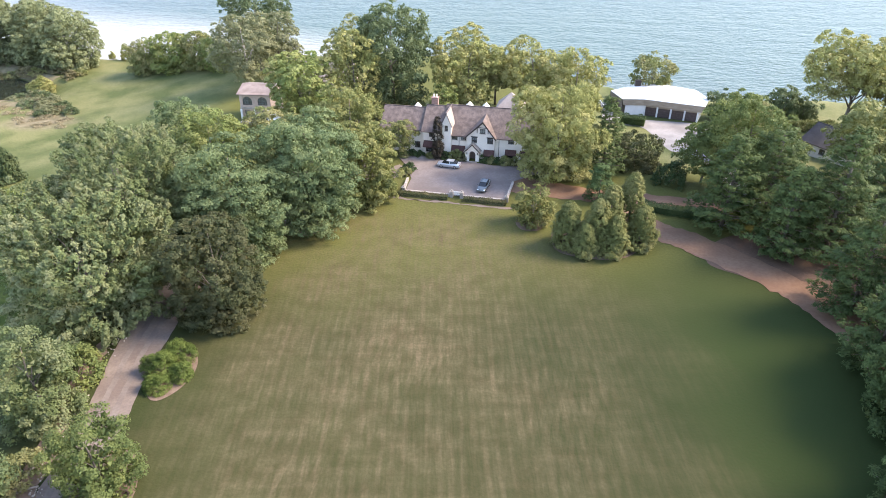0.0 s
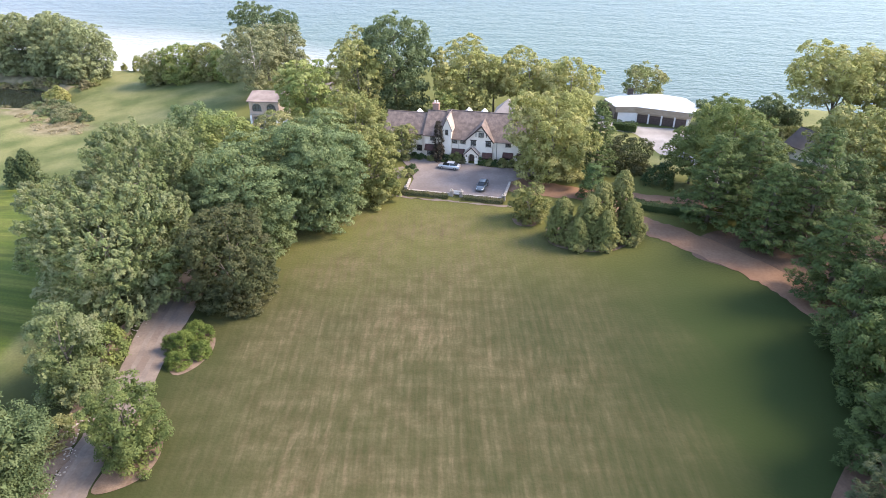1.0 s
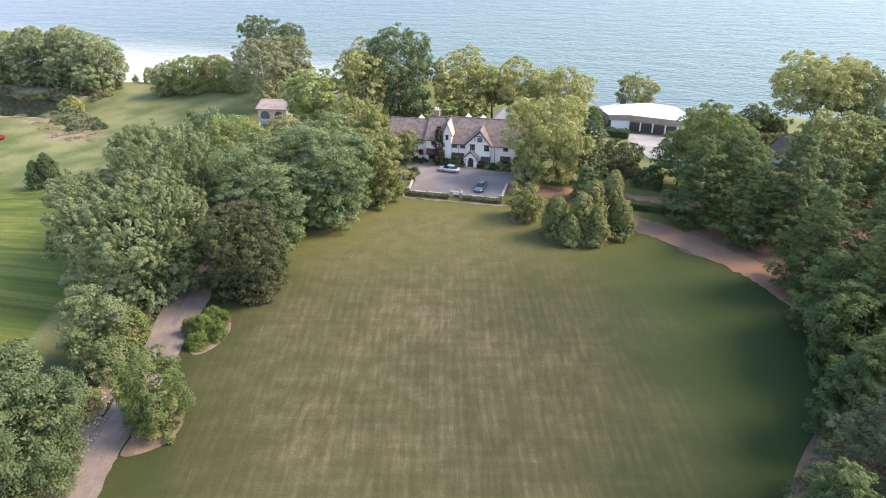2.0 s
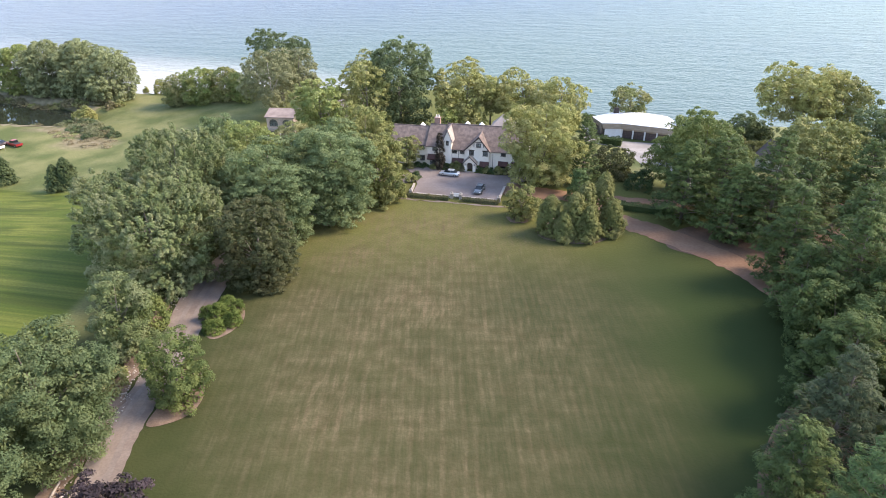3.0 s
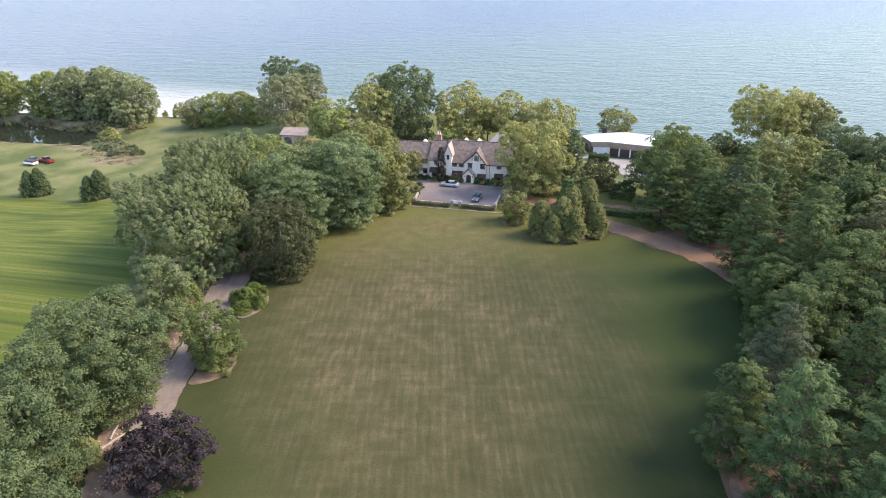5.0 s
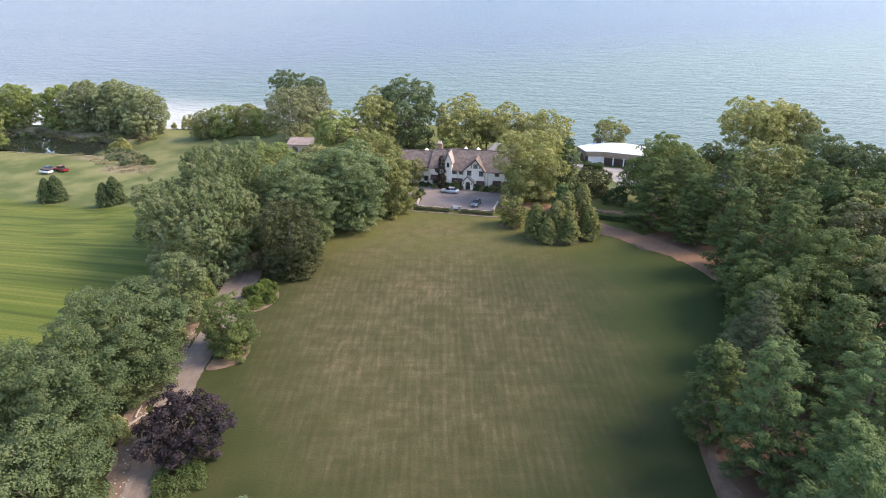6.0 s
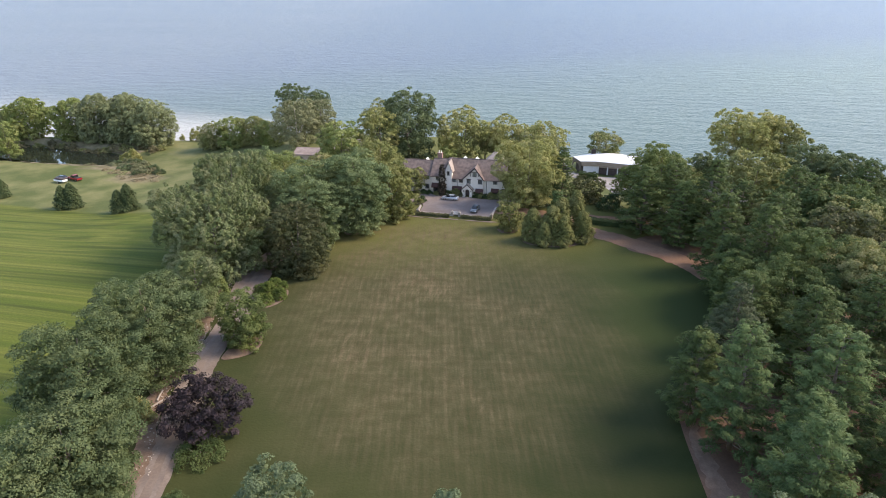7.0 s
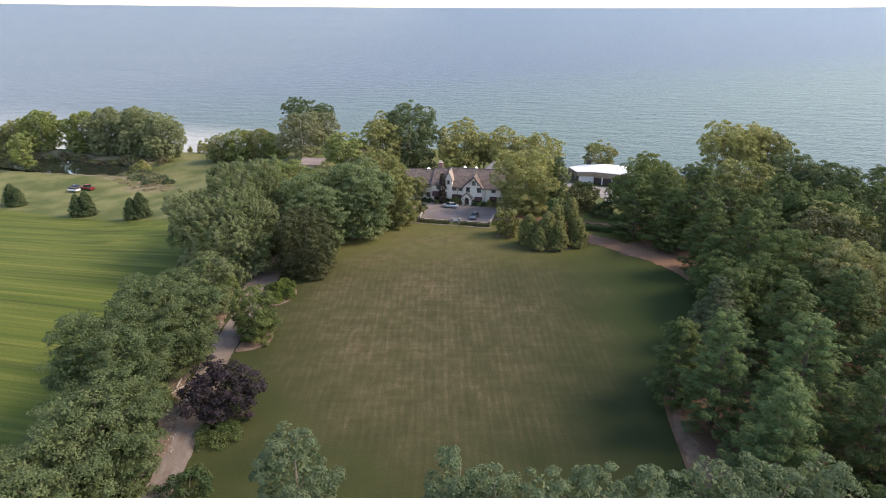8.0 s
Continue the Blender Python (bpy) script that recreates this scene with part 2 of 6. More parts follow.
    west = ramp(times(t, x, -1.0), 50.0, 60.0)
    north = times(t, ramp(y, 112.0, 120.0), ramp(x, 30.0, 38.0))
    west = times(t, west, north, "MAXIMUM")
    tan = times(t, spot(-103.0, 160.0, 13.0, 8.0, 0.35, 0.9), spot(-121.0, 173.5, 12.0, 5.0, 0.35, 0.9), "MAXIMUM")
    rough = mixed(t, times(t, tan, 0.85), rough, mixed(t, grain(t, 0.5, 5), (0.150, 0.118, 0.070), (0.255, 0.205, 0.135)))
    col = mixed(t, west, lawn, rough)
    col = mixed(t, infield, col, hay)
    fine = grain(t, 2.6, 6, 0.34, 0.66)
    col = mixed(t, times(t, fine, 0.32), col, (0.030, 0.034, 0.011))
    t.links.new(col, p.inputs["Base Color"])
    p.inputs["Roughness"].default_value = 0.95
    p.inputs["Specular IOR Level"].default_value = 0.15
    bump(t, p, fine, 0.35, 0.06)
    return m


def water_material():
    """Lake water: pale sand shows through near the shore, green further out, blue in the deep."""
    m, t, p, _ = blank("lake_water")
    c = t.nodes.new("ShaderNodeTexCoord")
    sep = t.nodes.new("ShaderNodeSeparateXYZ")
    t.links.new(c.outputs["Object"], sep.inputs[0])
    wob = times(t, grain(t, 0.012, 4, 0.2, 0.8, (0.5, 1, 1)), 70.0)
    d = times(t, times(t, sep.outputs[1], times(t, sep.outputs[0], 0.5), "ADD"), times(t, wob, 0.5), "ADD")

    off = times(t, times(t, sep.outputs[1], times(t, sep.outputs[0], -0.6), "ADD"), times(t, wob, 0.5), "ADD")

    def ramp(v, a, b):
        r = t.nodes.new("ShaderNodeMapRange")
        r.interpolation_type = "SMOOTHSTEP"
        r.inputs["From Min"].default_value, r.inputs["From Max"].default_value = a, b
        t.links.new(v, r.inputs["Value"])
        return r.outputs[0]

    west = t.nodes.new("ShaderNodeMapRange")
    west.inputs["From Min"].default_value, west.inputs["From Max"].default_value = 15.0, -25.0
    t.links.new(sep.outputs[0], west.inputs["Value"])
    pale = mixed(t, west.outputs[0], (0.12, 0.150, 0.145), (0.38, 0.37, 0.34))
    col = mixed(t, ramp(d, 202, 282), pale, (0.078, 0.122, 0.116))
    # glitter and haze over the western water, painted as a paler deep colour
    west_haze = t.nodes.new("ShaderNodeMapRange")
    west_haze.inputs["From Min"].default_value, west_haze.inputs["From Max"].default_value = 60.0, -260.0
    t.links.new(sep.outputs[0], west_haze.inputs["Value"])
    deep = mixed(t, west_haze.outputs[0], (0.054, 0.085, 0.134), (0.100, 0.124, 0.158))
    col = mixed(t, ramp(off, 280, 660), col, deep)
    col = mixed(t, times(t, grain(t, 0.004, 4, 0.35, 0.7, (0.35, 1, 1)), 0.35), col, (0.056, 0.086, 0.118))
    t.links.new(col, p.inputs["Base Color"])
    p.inputs["Roughness"].default_value = 0.35
    p.inputs["IOR"].default_value = 1.33
    p.inputs["Specular IOR Level"].default_value = 0.085
    w1 = grain(t, 0.7, 6, 0.2, 0.8, (0.6, 1, 1), 12)
    w2 = grain(t, 0.12, 4, 0.2, 0.8, (0.45, 1, 1), -8)
    bump(t, p, times(t, w1, times(t, w2, 1.5), "ADD"), 0.9, 0.6)
    return m


GROUND, WATER = ground_material(), water_material()


def pond_material():
    m, t, p, _ = blank("pond_water")
    p.inputs["Base Color"].default_value = (0.018, 0.022, 0.016, 1)
    p.inputs["Roughness"].default_value = 0.04
    bump(t, p, grain(t, 0.8, 3), 0.1, 0.02)
    return m


POND = pond_material()


# ---- building blocks ----
def thing(name, x, y, z, label, category, turn=0.0, group="", kind=""):
    ob = new(name)
    ob.empty_display_size = 0.3
    ob.matrix_basis = pose(x, y, z, 0, 0, turn)
    return tagged(ob, label, category, group, kind)


def mesh_of(name, bm, material, smooth=False):
    me = bpy.data.meshes.new(name)
    bmesh.ops.recalc_face_normals(bm, faces=bm.faces)
    bm.to_mesh(me)
    bm.free()
    me.materials.append(material)
    if smooth:
        me.shade_smooth()
    return me


def part(name, bm, material, parent, label="", smooth=False):
    ob = new(name, mesh_of(name, bm, material, smooth))
    ob.parent = parent
    return tagged(ob, label)


def box(bm, x0, x1, y0, y1, z0, z1, bevel=0.0):
    m = Matrix.Translation(((x0 + x1) / 2, (y0 + y1) / 2, (z0 + z1) / 2)) @ Matrix.Diagonal((x1 - x0, y1 - y0, z1 - z0, 1))
    made = bmesh.ops.create_cube(bm, size=1, matrix=m)["verts"]
    if bevel:
        edges = list({e for v in made for e in v.link_edges})
        bmesh.ops.bevel(bm, geom=edges, offset=bevel, segments=2, affect="EDGES")
    return bm


def prism(bm, outline, lift):
    """A flat outline (3D points) pushed along lift into a solid."""
    lift = Vector(lift)
    a = [bm.verts.new(p) for p in outline]
    b = [bm.verts.new(Vector(p) + lift) for p in outline]
    bm.faces.new(a)
    bm.faces.new(list(reversed(b)))
    for i in range(len(a)):
        j = (i + 1) % len(a)
        bm.faces.new((a[i], b[i], b[j], a[j]))
    return bm


def tube(bm, path, radii, sides=7):
    rings = []
    for i, (p, r) in enumerate(zip(path, radii)):
        p = Vector(p)
        d = Vector(path[min(i + 1, len(path) - 1)]) - Vector(path[max(i - 1, 0)])
        q = d.to_track_quat("Z", "Y")
        rings.append([bm.verts.new(p + q @ Vector((r * math.cos(a), r * math.sin(a), 0)))
                      for a in (2 * math.pi * k / sides for k in range(sides))])
    for a, b in zip(rings, rings[1:]):
        for k in range(sides):
            bm.faces.new((a[k], a[(k + 1) % sides], b[(k + 1) % sides], b[k]))
    bm.faces.new(rings[0])
    bm.faces.new(list(reversed(rings[-1])))
    return bm


def smooth01(v):
    v = np.clip(v, 0.0, 1.0)
    return v * v * (3 - 2 * v)


def shore(x):
    """The y at which the land ends."""
    return 222 - 16 * smooth01((x + 120) / 80) - 36 * smooth01((x + 10) / 90) - 22 * smooth01((x - 75) / 90) + 3 * np.sin(x * 0.07)


def height(x, y):
    """The lie of the land: level lawn, falling away to the north-west and gently to the east."""
    h = -5.0 * smooth01((-x - 52) / 50) * smooth01((y - 62) / 78)
    h = h - 2.0 * smooth01((x - 30) / 18) * smooth01((y - 116) / 30)
    # the court's terrace
    h = h + 0.5 * smooth01((y + 0.21 * x - 106.6) / 1.4) * smooth01((x + 26) / 8) * smooth01((34 - x) / 8) * smooth01((165 - y) / 10)
    # pond hollow
    d = np.hypot((x + 167) / 54, (y - 201 + 0.28 * (x + 165)) / 13.5)
    h = h - 2.6 * smooth01((1.25 - d) / 0.4)
    h = h + 0.12 * np.sin(x * 0.11 + 1.3) * np.sin(y * 0.09) * smooth01((np.abs(x) - 60) / 20)
    return h - 7.0 * smooth01((y - shore(x)) / 9.0) - 6.0 * smooth01((y - shore(x) - 9) / 30.0)


def ground_at(x, y):
    return float(height(np.array(float(x)), np.array(float(y))))


# ---- the land and the lake ----
def grid_mesh(name, xs, ys, zfun, material):
    gx, gy = np.meshgrid(xs, ys)
    gz = zfun(gx, gy)
    nx, ny = len(xs), len(ys)
    co = np.stack([gx, gy, gz], -1).reshape(-1, 3)
    i = np.arange(nx * ny).reshape(ny, nx)
    quads = np.stack([i[:-1, :-1], i[:-1, 1:], i[1:, 1:], i[1:, :-1]], -1).reshape(-1, 4)
    return raw_mesh(name, co, quads, material, True)


def raw_mesh(name, co, quads, material, smooth=False):
    me = bpy.data.meshes.new(name)
    me.vertices.add(len(co))
    me.vertices.foreach_set("co", np.ascontiguousarray(co, dtype=np.float32).ravel())
    n, k = quads.shape
    me.loops.add(n * k)
    me.loops.foreach_set("vertex_index", np.ascontiguousarray(quads, dtype=np.int32).ravel())
    me.polygons.add(n)
    me.polygons.foreach_set("loop_start", np.arange(0, n * k, k, dtype=np.int32))
    me.polygons.foreach_set("use_smooth", np.full(n, smooth))
    me.update(calc_edges=True)
    me.materials.append(material)
    return me


xs = np.concatenate([np.arange(-1200, -260, 40), np.arange(-260, 180, 2.0), np.arange(180, 1201, 40)])
ys = np.concatenate([np.arange(-400, -80, 20), np.arange(-80, 262, 2.0)])
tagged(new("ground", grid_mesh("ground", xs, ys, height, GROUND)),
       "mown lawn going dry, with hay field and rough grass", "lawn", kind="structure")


def lake_level(x, y):
    d = np.hypot(x, y)
    return -9.0 + 34.0 * np.clip((d - 900) / 4000, 0, 2) ** 2


tagged(new("water", grid_mesh("water", np.concatenate([np.arange(-4800, -400, 200), np.arange(-400, 401, 40), np.arange(600, 4801, 200)]),
                              np.concatenate([np.arange(120, 420, 20), np.arange(420, 4821, 100)]), lake_level, WATER)),
       "calm blue-green lake under a hazy sky", "lake", kind="structure")


def sheet(name, outline, material, label, category, lift=0.03, kind="structure", step=1.2):
    """A patch of ground cover that follows the land inside a closed outline (2D points, smoothed)."""
    pts = smooth_loop(outline)
    lo, hi = pts.min(0) - step, pts.max(0) + step
    gx, gy = np.meshgrid(np.arange(lo[0], hi[0], step), np.arange(lo[1], hi[1], step))
    inside = np.zeros(gx.shape, bool)
    a, b = pts, np.roll(pts, -1, 0)
    for (x0, y0), (x1, y1) in zip(a, b):
        hit = (y0 > gy) != (y1 > gy)
        with np.errstate(divide="ignore", invalid="ignore"):
            inside ^= hit & (gx < (x1 - x0) * (gy - y0) / (y1 - y0 + 1e-12) + x0)
    # grid points near the edge are drawn onto it
    flat = np.stack([gx, gy], -1).reshape(-1, 2)
    seg = np.concatenate([a + (b - a) * s for s in np.linspace(0, 0.9, 10)])
    ins = inside.ravel()
    near_in = np.zeros(gx.shape, bool)
    near_in[1:, :] |= inside[:-1, :]
    near_in[:-1, :] |= inside[1:, :]
    near_in[:, 1:] |= inside[:, :-1]
    near_in[:, :-1] |= inside[:, 1:]
    near_in[1:, 1:] |= inside[:-1, :-1]
    near_in[:-1, :-1] |= inside[1:, 1:]
    near_in[1:, :-1] |= inside[:-1, 1:]
    near_in[:-1, 1:] |= inside[1:, :-1]
    rim = np.flatnonzero(near_in.ravel() & ~ins)
    for k in rim:
        d = ((seg - flat[k]) ** 2).sum(1)
        flat[k] = seg[d.argmin()]
    ny, nx = gx.shape
    i = np.arange(nx * ny).reshape(ny, nx)
    quads = np.stack([i[:-1, :-1], i[:-1, 1:], i[1:, 1:], i[1:, :-1]], -1).reshape(-1, 4)
    keep = (ins | near_in.ravel())[quads].all(1) & ins[quads].any(1)
    quads = quads[keep]
    used = np.unique(quads)
    remap = np.zeros(nx * ny, int)
    remap[used] = np.arange(len(used))
    p = flat[used]
    z = height(p[:, 0], p[:, 1]) + lift
    ob = new(name, raw_mesh(name, np.column_stack([p, z]), remap[quads], material, True))
    return tagged(ob, label, category, kind=kind)


def smooth_loop(pts, n=8):
    p = np.array(pts, float)
    out = []
    for i in range(len(p)):
        p0, p1, p2, p3 = p[i - 1], p[i], p[(i + 1) % len(p)], p[(i + 2) % len(p)]
        for s in np.arange(n) / n:
            out.append(0.5 * (2 * p1 + (p2 - p0) * s + (2 * p0 - 5 * p1 + 4 * p2 - p3) * s * s + (3 * p1 - p0 - 3 * p2 + p3) * s ** 3))
    return np.array(out)


def spline(pts, n=10):
    p = np.array(pts, float)
    q = np.vstack([2 * p[0] - p[1], p, 2 * p[-1] - p[-2]])
    out = []
    for i in range(len(p) - 1):
        p0, p1, p2, p3 = q[i:i + 4]
        for s in np.arange(n) / n:
            out.append(0.5 * (2 * p1 + (p2 - p0) * s + (2 * p0 - 5 * p1 + 4 * p2 - p3) * s * s + (3 * p1 - p0 - 3 * p2 + p3) * s ** 3))
    out.append(p[-1])
    return np.array(out)


def ribbon(name, pts, widths, material, label, category, lift=0.05, cross=6, ragged=0.22, aside=0.0):
    """A road along a line: it follows the land, with slightly ragged edges."""
    c = spline([(x, y, w) for (x, y), w in zip(pts, widths)])
    d = np.gradient(c[:, :2], axis=0)
    d /= np.linalg.norm(d, axis=1)[:, None]
    nrm = np.column_stack([-d[:, 1], d[:, 0]])
    rng = np.random.default_rng(len(pts) * 7 + 1)
    rows = []
    for k, s in enumerate(np.linspace(-0.5, 0.5, cross)):
        off = aside + s * c[:, 2] + (rng.normal(0, ragged, len(c)) if k in (0, cross - 1) else 0)
        rows.append(c[:, :2] + nrm * np.asarray(off)[..., None] if np.ndim(off) else c[:, :2] + nrm * off)
    p = np.stack(rows, 1)
    z = height(p[..., 0], p[..., 1]) + lift
    co = np.concatenate([p, z[..., None]], -1).reshape(-1, 3)
    i = np.arange(len(c) * cross).reshape(len(c), cross)
    quads = np.stack([i[:-1, :-1], i[:-1, 1:], i[1:, 1:], i[1:, :-1]], -1).reshape(-1, 4)
    return tagged(new(name, raw_mesh(name, co, quads, material, True)), label, category, kind="structure")


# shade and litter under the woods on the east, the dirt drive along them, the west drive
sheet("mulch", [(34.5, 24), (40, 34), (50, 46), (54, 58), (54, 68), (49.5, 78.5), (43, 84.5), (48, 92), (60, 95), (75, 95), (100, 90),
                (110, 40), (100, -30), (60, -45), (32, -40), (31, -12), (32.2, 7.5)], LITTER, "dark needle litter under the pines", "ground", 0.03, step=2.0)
ribbon("path", [(36.2, 25), (34.8, 18), (34.0, 9), (34.2, 0), (34.8, -12), (35, -30)], [0.6, 1.4, 2.2, 2.4, 2.6, 2.6], MULCH, "strip of bare mulch along the lawn", "path", 0.06)
ribbon("drive", [(31, 104), (37.2, 95.5), (43.1, 90.1), (49.0, 83.1), (54.4, 75.2), (58, 64), (63, 45), (66, 10)], [6.0, 6.0, 6.4, 6.2, 6.0, 6, 5, 5], DIRT,
       "reddish dirt drive beside the lawn", "drive", 0.07)
ribbon("road", [(14, 112.5), (24, 108.5), (34, 107.0), (43, 105.6), (52, 104.0), (66, 103), (90, 104)], [8, 6, 4.6, 4.2, 4.2, 4.2, 4.2], DIRT, "narrow worn lane", "lane", 0.06)
WEST_DRIVE = [(-6, 119), (-20, 108), (-32, 91), (-37.4, 77), (-38.4, 66), (-38.0, 58), (-37.4, 50), (-37.6, 42), (-37.7, 34), (-37.0, 27),
              (-36.0, 18), (-35.0, 10), (-34.4, 2.0), (-35.6, -8), (-38.5, -20), (-41, -40)]
ribbon("driveway", WEST_DRIVE,
       [5, 5, 5.6, 6.2, 6.2, 5.4, 5.0, 4.5, 4.5, 4.6, 4.4, 4.2, 3.7, 4.0, 4.4, 4.6], DRIVE, "pale gravel drive with wheel tracks", "drive", 0.05, 6, 0.06)
for aside in (-0.95, 0.85):
    ribbon("wheel_track", WEST_DRIVE, [0.75] * 16, TRACK, "worn grey wheel track in the gravel", "track", 0.062, 3, 0.07, aside)
ribbon("verge", [(-43.2, 66), (-43.0, 58), (-42.2, 50), (-41.2, 42), (-41.2, 34), (-41.4, 27), (-39.6, 18), (-37.2, 9), (-38.4, 1.0)],
       [1.2, 2.4, 2.6, 2.2, 2.4, 2.8, 2.4, 2.0, 2.0], MULCH, "stony dirt verge beside the drive", "verge", 0.07)
sheet("beach", [(-150, 224), (-122, 224), (-100, 220), (-80, 214), (-50, 209), (-20, 205), (-20, 222), (-60, 226), (-100, 238), (-150, 240)], SAND,
      "pale sand at the foot of the bluff", "beach", 0.1)
for pts in ([(-35.0, 62.6), (-33.0, 64.4), (-30.6, 63.0), (-29.6, 59.6), (-30.6, 56.0), (-33.0, 54.2), (-35.2, 57.6)],
            [(-35.0, 46.6), (-32.0, 46.4), (-30.0, 42.0), (-30.4, 38.4), (-32.6, 36.4), (-35.2, 36.0), (-35.0, 40)],
            [(19.4, 91), (20.4, 87.4), (25.8, 85.4), (30.5, 86.0), (35.0, 90.6), (34.6, 96), (27, 98), (21, 96)],
            [(14.2, 98.5), (14.6, 95.2), (17.4, 94.6), (19.0, 97), (17.5, 99.4)],
            [(-23.6, 95), (-22.6, 93), (-20.6, 93.2), (-19.6, 95), (-21.5, 97)]):
    sheet("bed", pts, MULCH, "planting bed of dry bark mulch", "bed", 0.06, step=0.7)
pond_pts = [(-119, 180), (-136, 182), (-156, 187), (-182, 197), (-206, 206), (-208, 222), (-186, 218), (-160, 211), (-138, 204), (-121, 193)]
pond = smooth_loop(pond_pts)
bm = bmesh.new()
bm.faces.new([bm.verts.new((x, y, -6.25)) for x, y in pond])
tagged(new("pond_water", mesh_of("pond_water", bm, POND)), "still dark pond with reflections of trees", "pond", kind="structure")


# ---- plants ----
def leaves(name, centre, out, size, aspect, rng, material, droop=0.0, spread=0.5, along=None):
    """Many small pointed leaves, one island each: at centre, facing out, of a length."""
    n = len(centre)
    nrm = out + rng.normal(0, spread, (n, 3))
    nrm /= np.linalg.norm(nrm, axis=1)[:, None] + 1e-9
    a = rng.normal(0, 1, (n, 3)) + np.array((0, 0, -droop))
    if along is not None:
        a = a * 0.45 + along
    a -= nrm * (a * nrm).sum(1)[:, None]
    a /= np.linalg.norm(a, axis=1)[:, None] + 1e-9
    b = np.cross(nrm, a)
    s = (size * rng.uniform(0.65, 1.35, n))[:, None]  # size may differ leaf by leaf
    fold = nrm * s * 0.10
    base = centre - a * s * 0.4 + fold
    co = np.stack([base - b * s * aspect * 0.5, base + b * s * aspect * 0.5, centre + a * s * 0.6], 1).reshape(-1, 3)
    return raw_mesh(name, co, np.arange(n * 3).reshape(n, 3), material)


def unit(rng, n):
    v = rng.normal(0, 1, (n, 3))
    return v / np.linalg.norm(v, axis=1)[:, None]


def swell(p, wave):
    """Smooth uneven waves through space, about -1 to 1."""
    q = p * (2 * math.pi / wave)
    return (np.sin(q[:, 0] + 1.3 * np.sin(q[:, 1] * 0.8)) + np.sin(q[:, 1] * 1.1 + 1.7 + np.sin(q[:, 2])) + np.sin(q[:, 2] * 1.2 + 0.6 + np.sin(q[:, 0] * 0.7))) / 3


def puffs(centres, radii, per, rng, flat=0.75, up=0.35, lean=None):
    """Leaf places on the outer side of many small tufts; lean: the way each tuft bulges."""
    k = len(centres)
    d = unit(rng, k * per)
    if lean is not None:
        d = d + np.repeat(lean, per, 0)
        d /= np.linalg.norm(d, axis=1)[:, None] + 1e-9
    d[:, 2] = np.where(d[:, 2] < -0.35, -d[:, 2], d[:, 2])
    r = np.repeat(radii, per) * rng.uniform(0.55, 1.05, k * per)
    p = np.repeat(centres, per, 0) + d * r[:, None] * np.array((1, 1, flat))
    out = d + np.array((0, 0, up))
    return p, out


def crown_lobes(rng, rx, rz, mid, bottom, lobes, shape, core=0.84):
    """Lobes (centre, radii) of a crown around a main mass."""
    made = [((0, 0, mid), (rx * core, rx * core, rz * (core + 0.08)))]
    for i in range(lobes):
        a = 2 * math.pi * (i + rng.uniform(-0.3, 0.3)) / lobes * 1.618
        h = -0.8 + 1.65 * ((i * 0.618) % 1.0)
        w = math.sqrt(max(0.05, 1 - h * h)) * shape(h)
        r = rx * rng.uniform(0.34, 0.50)
        made.append(((math.cos(a) * w * rx * 0.72, math.sin(a) * w * rx * 0.72, mid + h * rz * 0.72), (r, r, r * rng.uniform(0.7, 0.95))))
    if bottom < 0.05 * (mid + rz):  # branches sweep the ground
        for i in range(7):
            a = i * 0.898 + rng.uniform(-0.2, 0.2)
            r = rx * rng.uniform(0.36, 0.46)
            made.append(((math.cos(a) * rx * 0.52, math.sin(a) * rx * 0.52, rz * rng.uniform(0.22, 0.42)), (r, r, rz * 0.36)))
    return made


def lobe_points(rng, lobes, per_area, bottom, out_bias=0.0):
    pts = []
    for (c, r) in lobes:
        n = max(6, int(per_area * (r[0] * r[2] + r[0] * r[1]) * 6))
        d = unit(rng, n)
        p = np.array(c) + d * np.array(r) * rng.uniform(0.86, 1.04, n)[:, None]
        pts.append(p)
    p = np.concatenate(pts)
    # drop those buried inside other lobes, and below the crown's foot
    keep = p[:, 2] > bottom
    for (c, r) in lobes:
        q = (p - np.array(c)) / (np.array(r) * 0.80)
        keep &= (q * q).sum(1) > 1
    return p[keep]


def skeleton(bm, rng, h, girth, limbs, lobes, bottom):
    """A tapered, slightly bent trunk with limbs that reach into the lobes."""
    bend = rng.normal(0, 0.025 * h, (4, 2))
    bend[0] = 0
    top = h * 0.82
    path = [(bend[i][0] * i / 3, bend[i][1] * i / 3, top * i / 3 - (0.15 if i == 0 else 0)) for i in range(4)]
    tube(bm, path, [girth * 1.25, girth * 0.8, girth * 0.5, girth * 0.15], 9)
    for i in range(limbs):
        c, r = lobes[1 + i % (len(lobes) - 1)] if len(lobes) > 1 else lobes[0]
        z0 = rng.uniform(max(0.12 * h, min(bottom * 0.7, 0.4 * h)), 0.55 * h)
        end = Vector(c) * 0.97
        start = Vector((path[1][0] * z0 / max(path[1][2], 0.1) * 0.6, path[1][1] * z0 / max(path[1][2], 0.1) * 0.6, z0))
        if end.z < z0 + 0.3:
            end.z = z0 + 0.6
        mid = (start + end) / 2 + Vector((0, 0, (end.z - start.z) * 0.12))
        g = girth * rng.uniform(0.28, 0.45)
        tube(bm, [start, mid, end], [g, g * 0.6, g * 0.15], 6)
    return bm


def ovate(h):
    return 1.0


def taper(h):
    return 0.85 - 0.4 * h


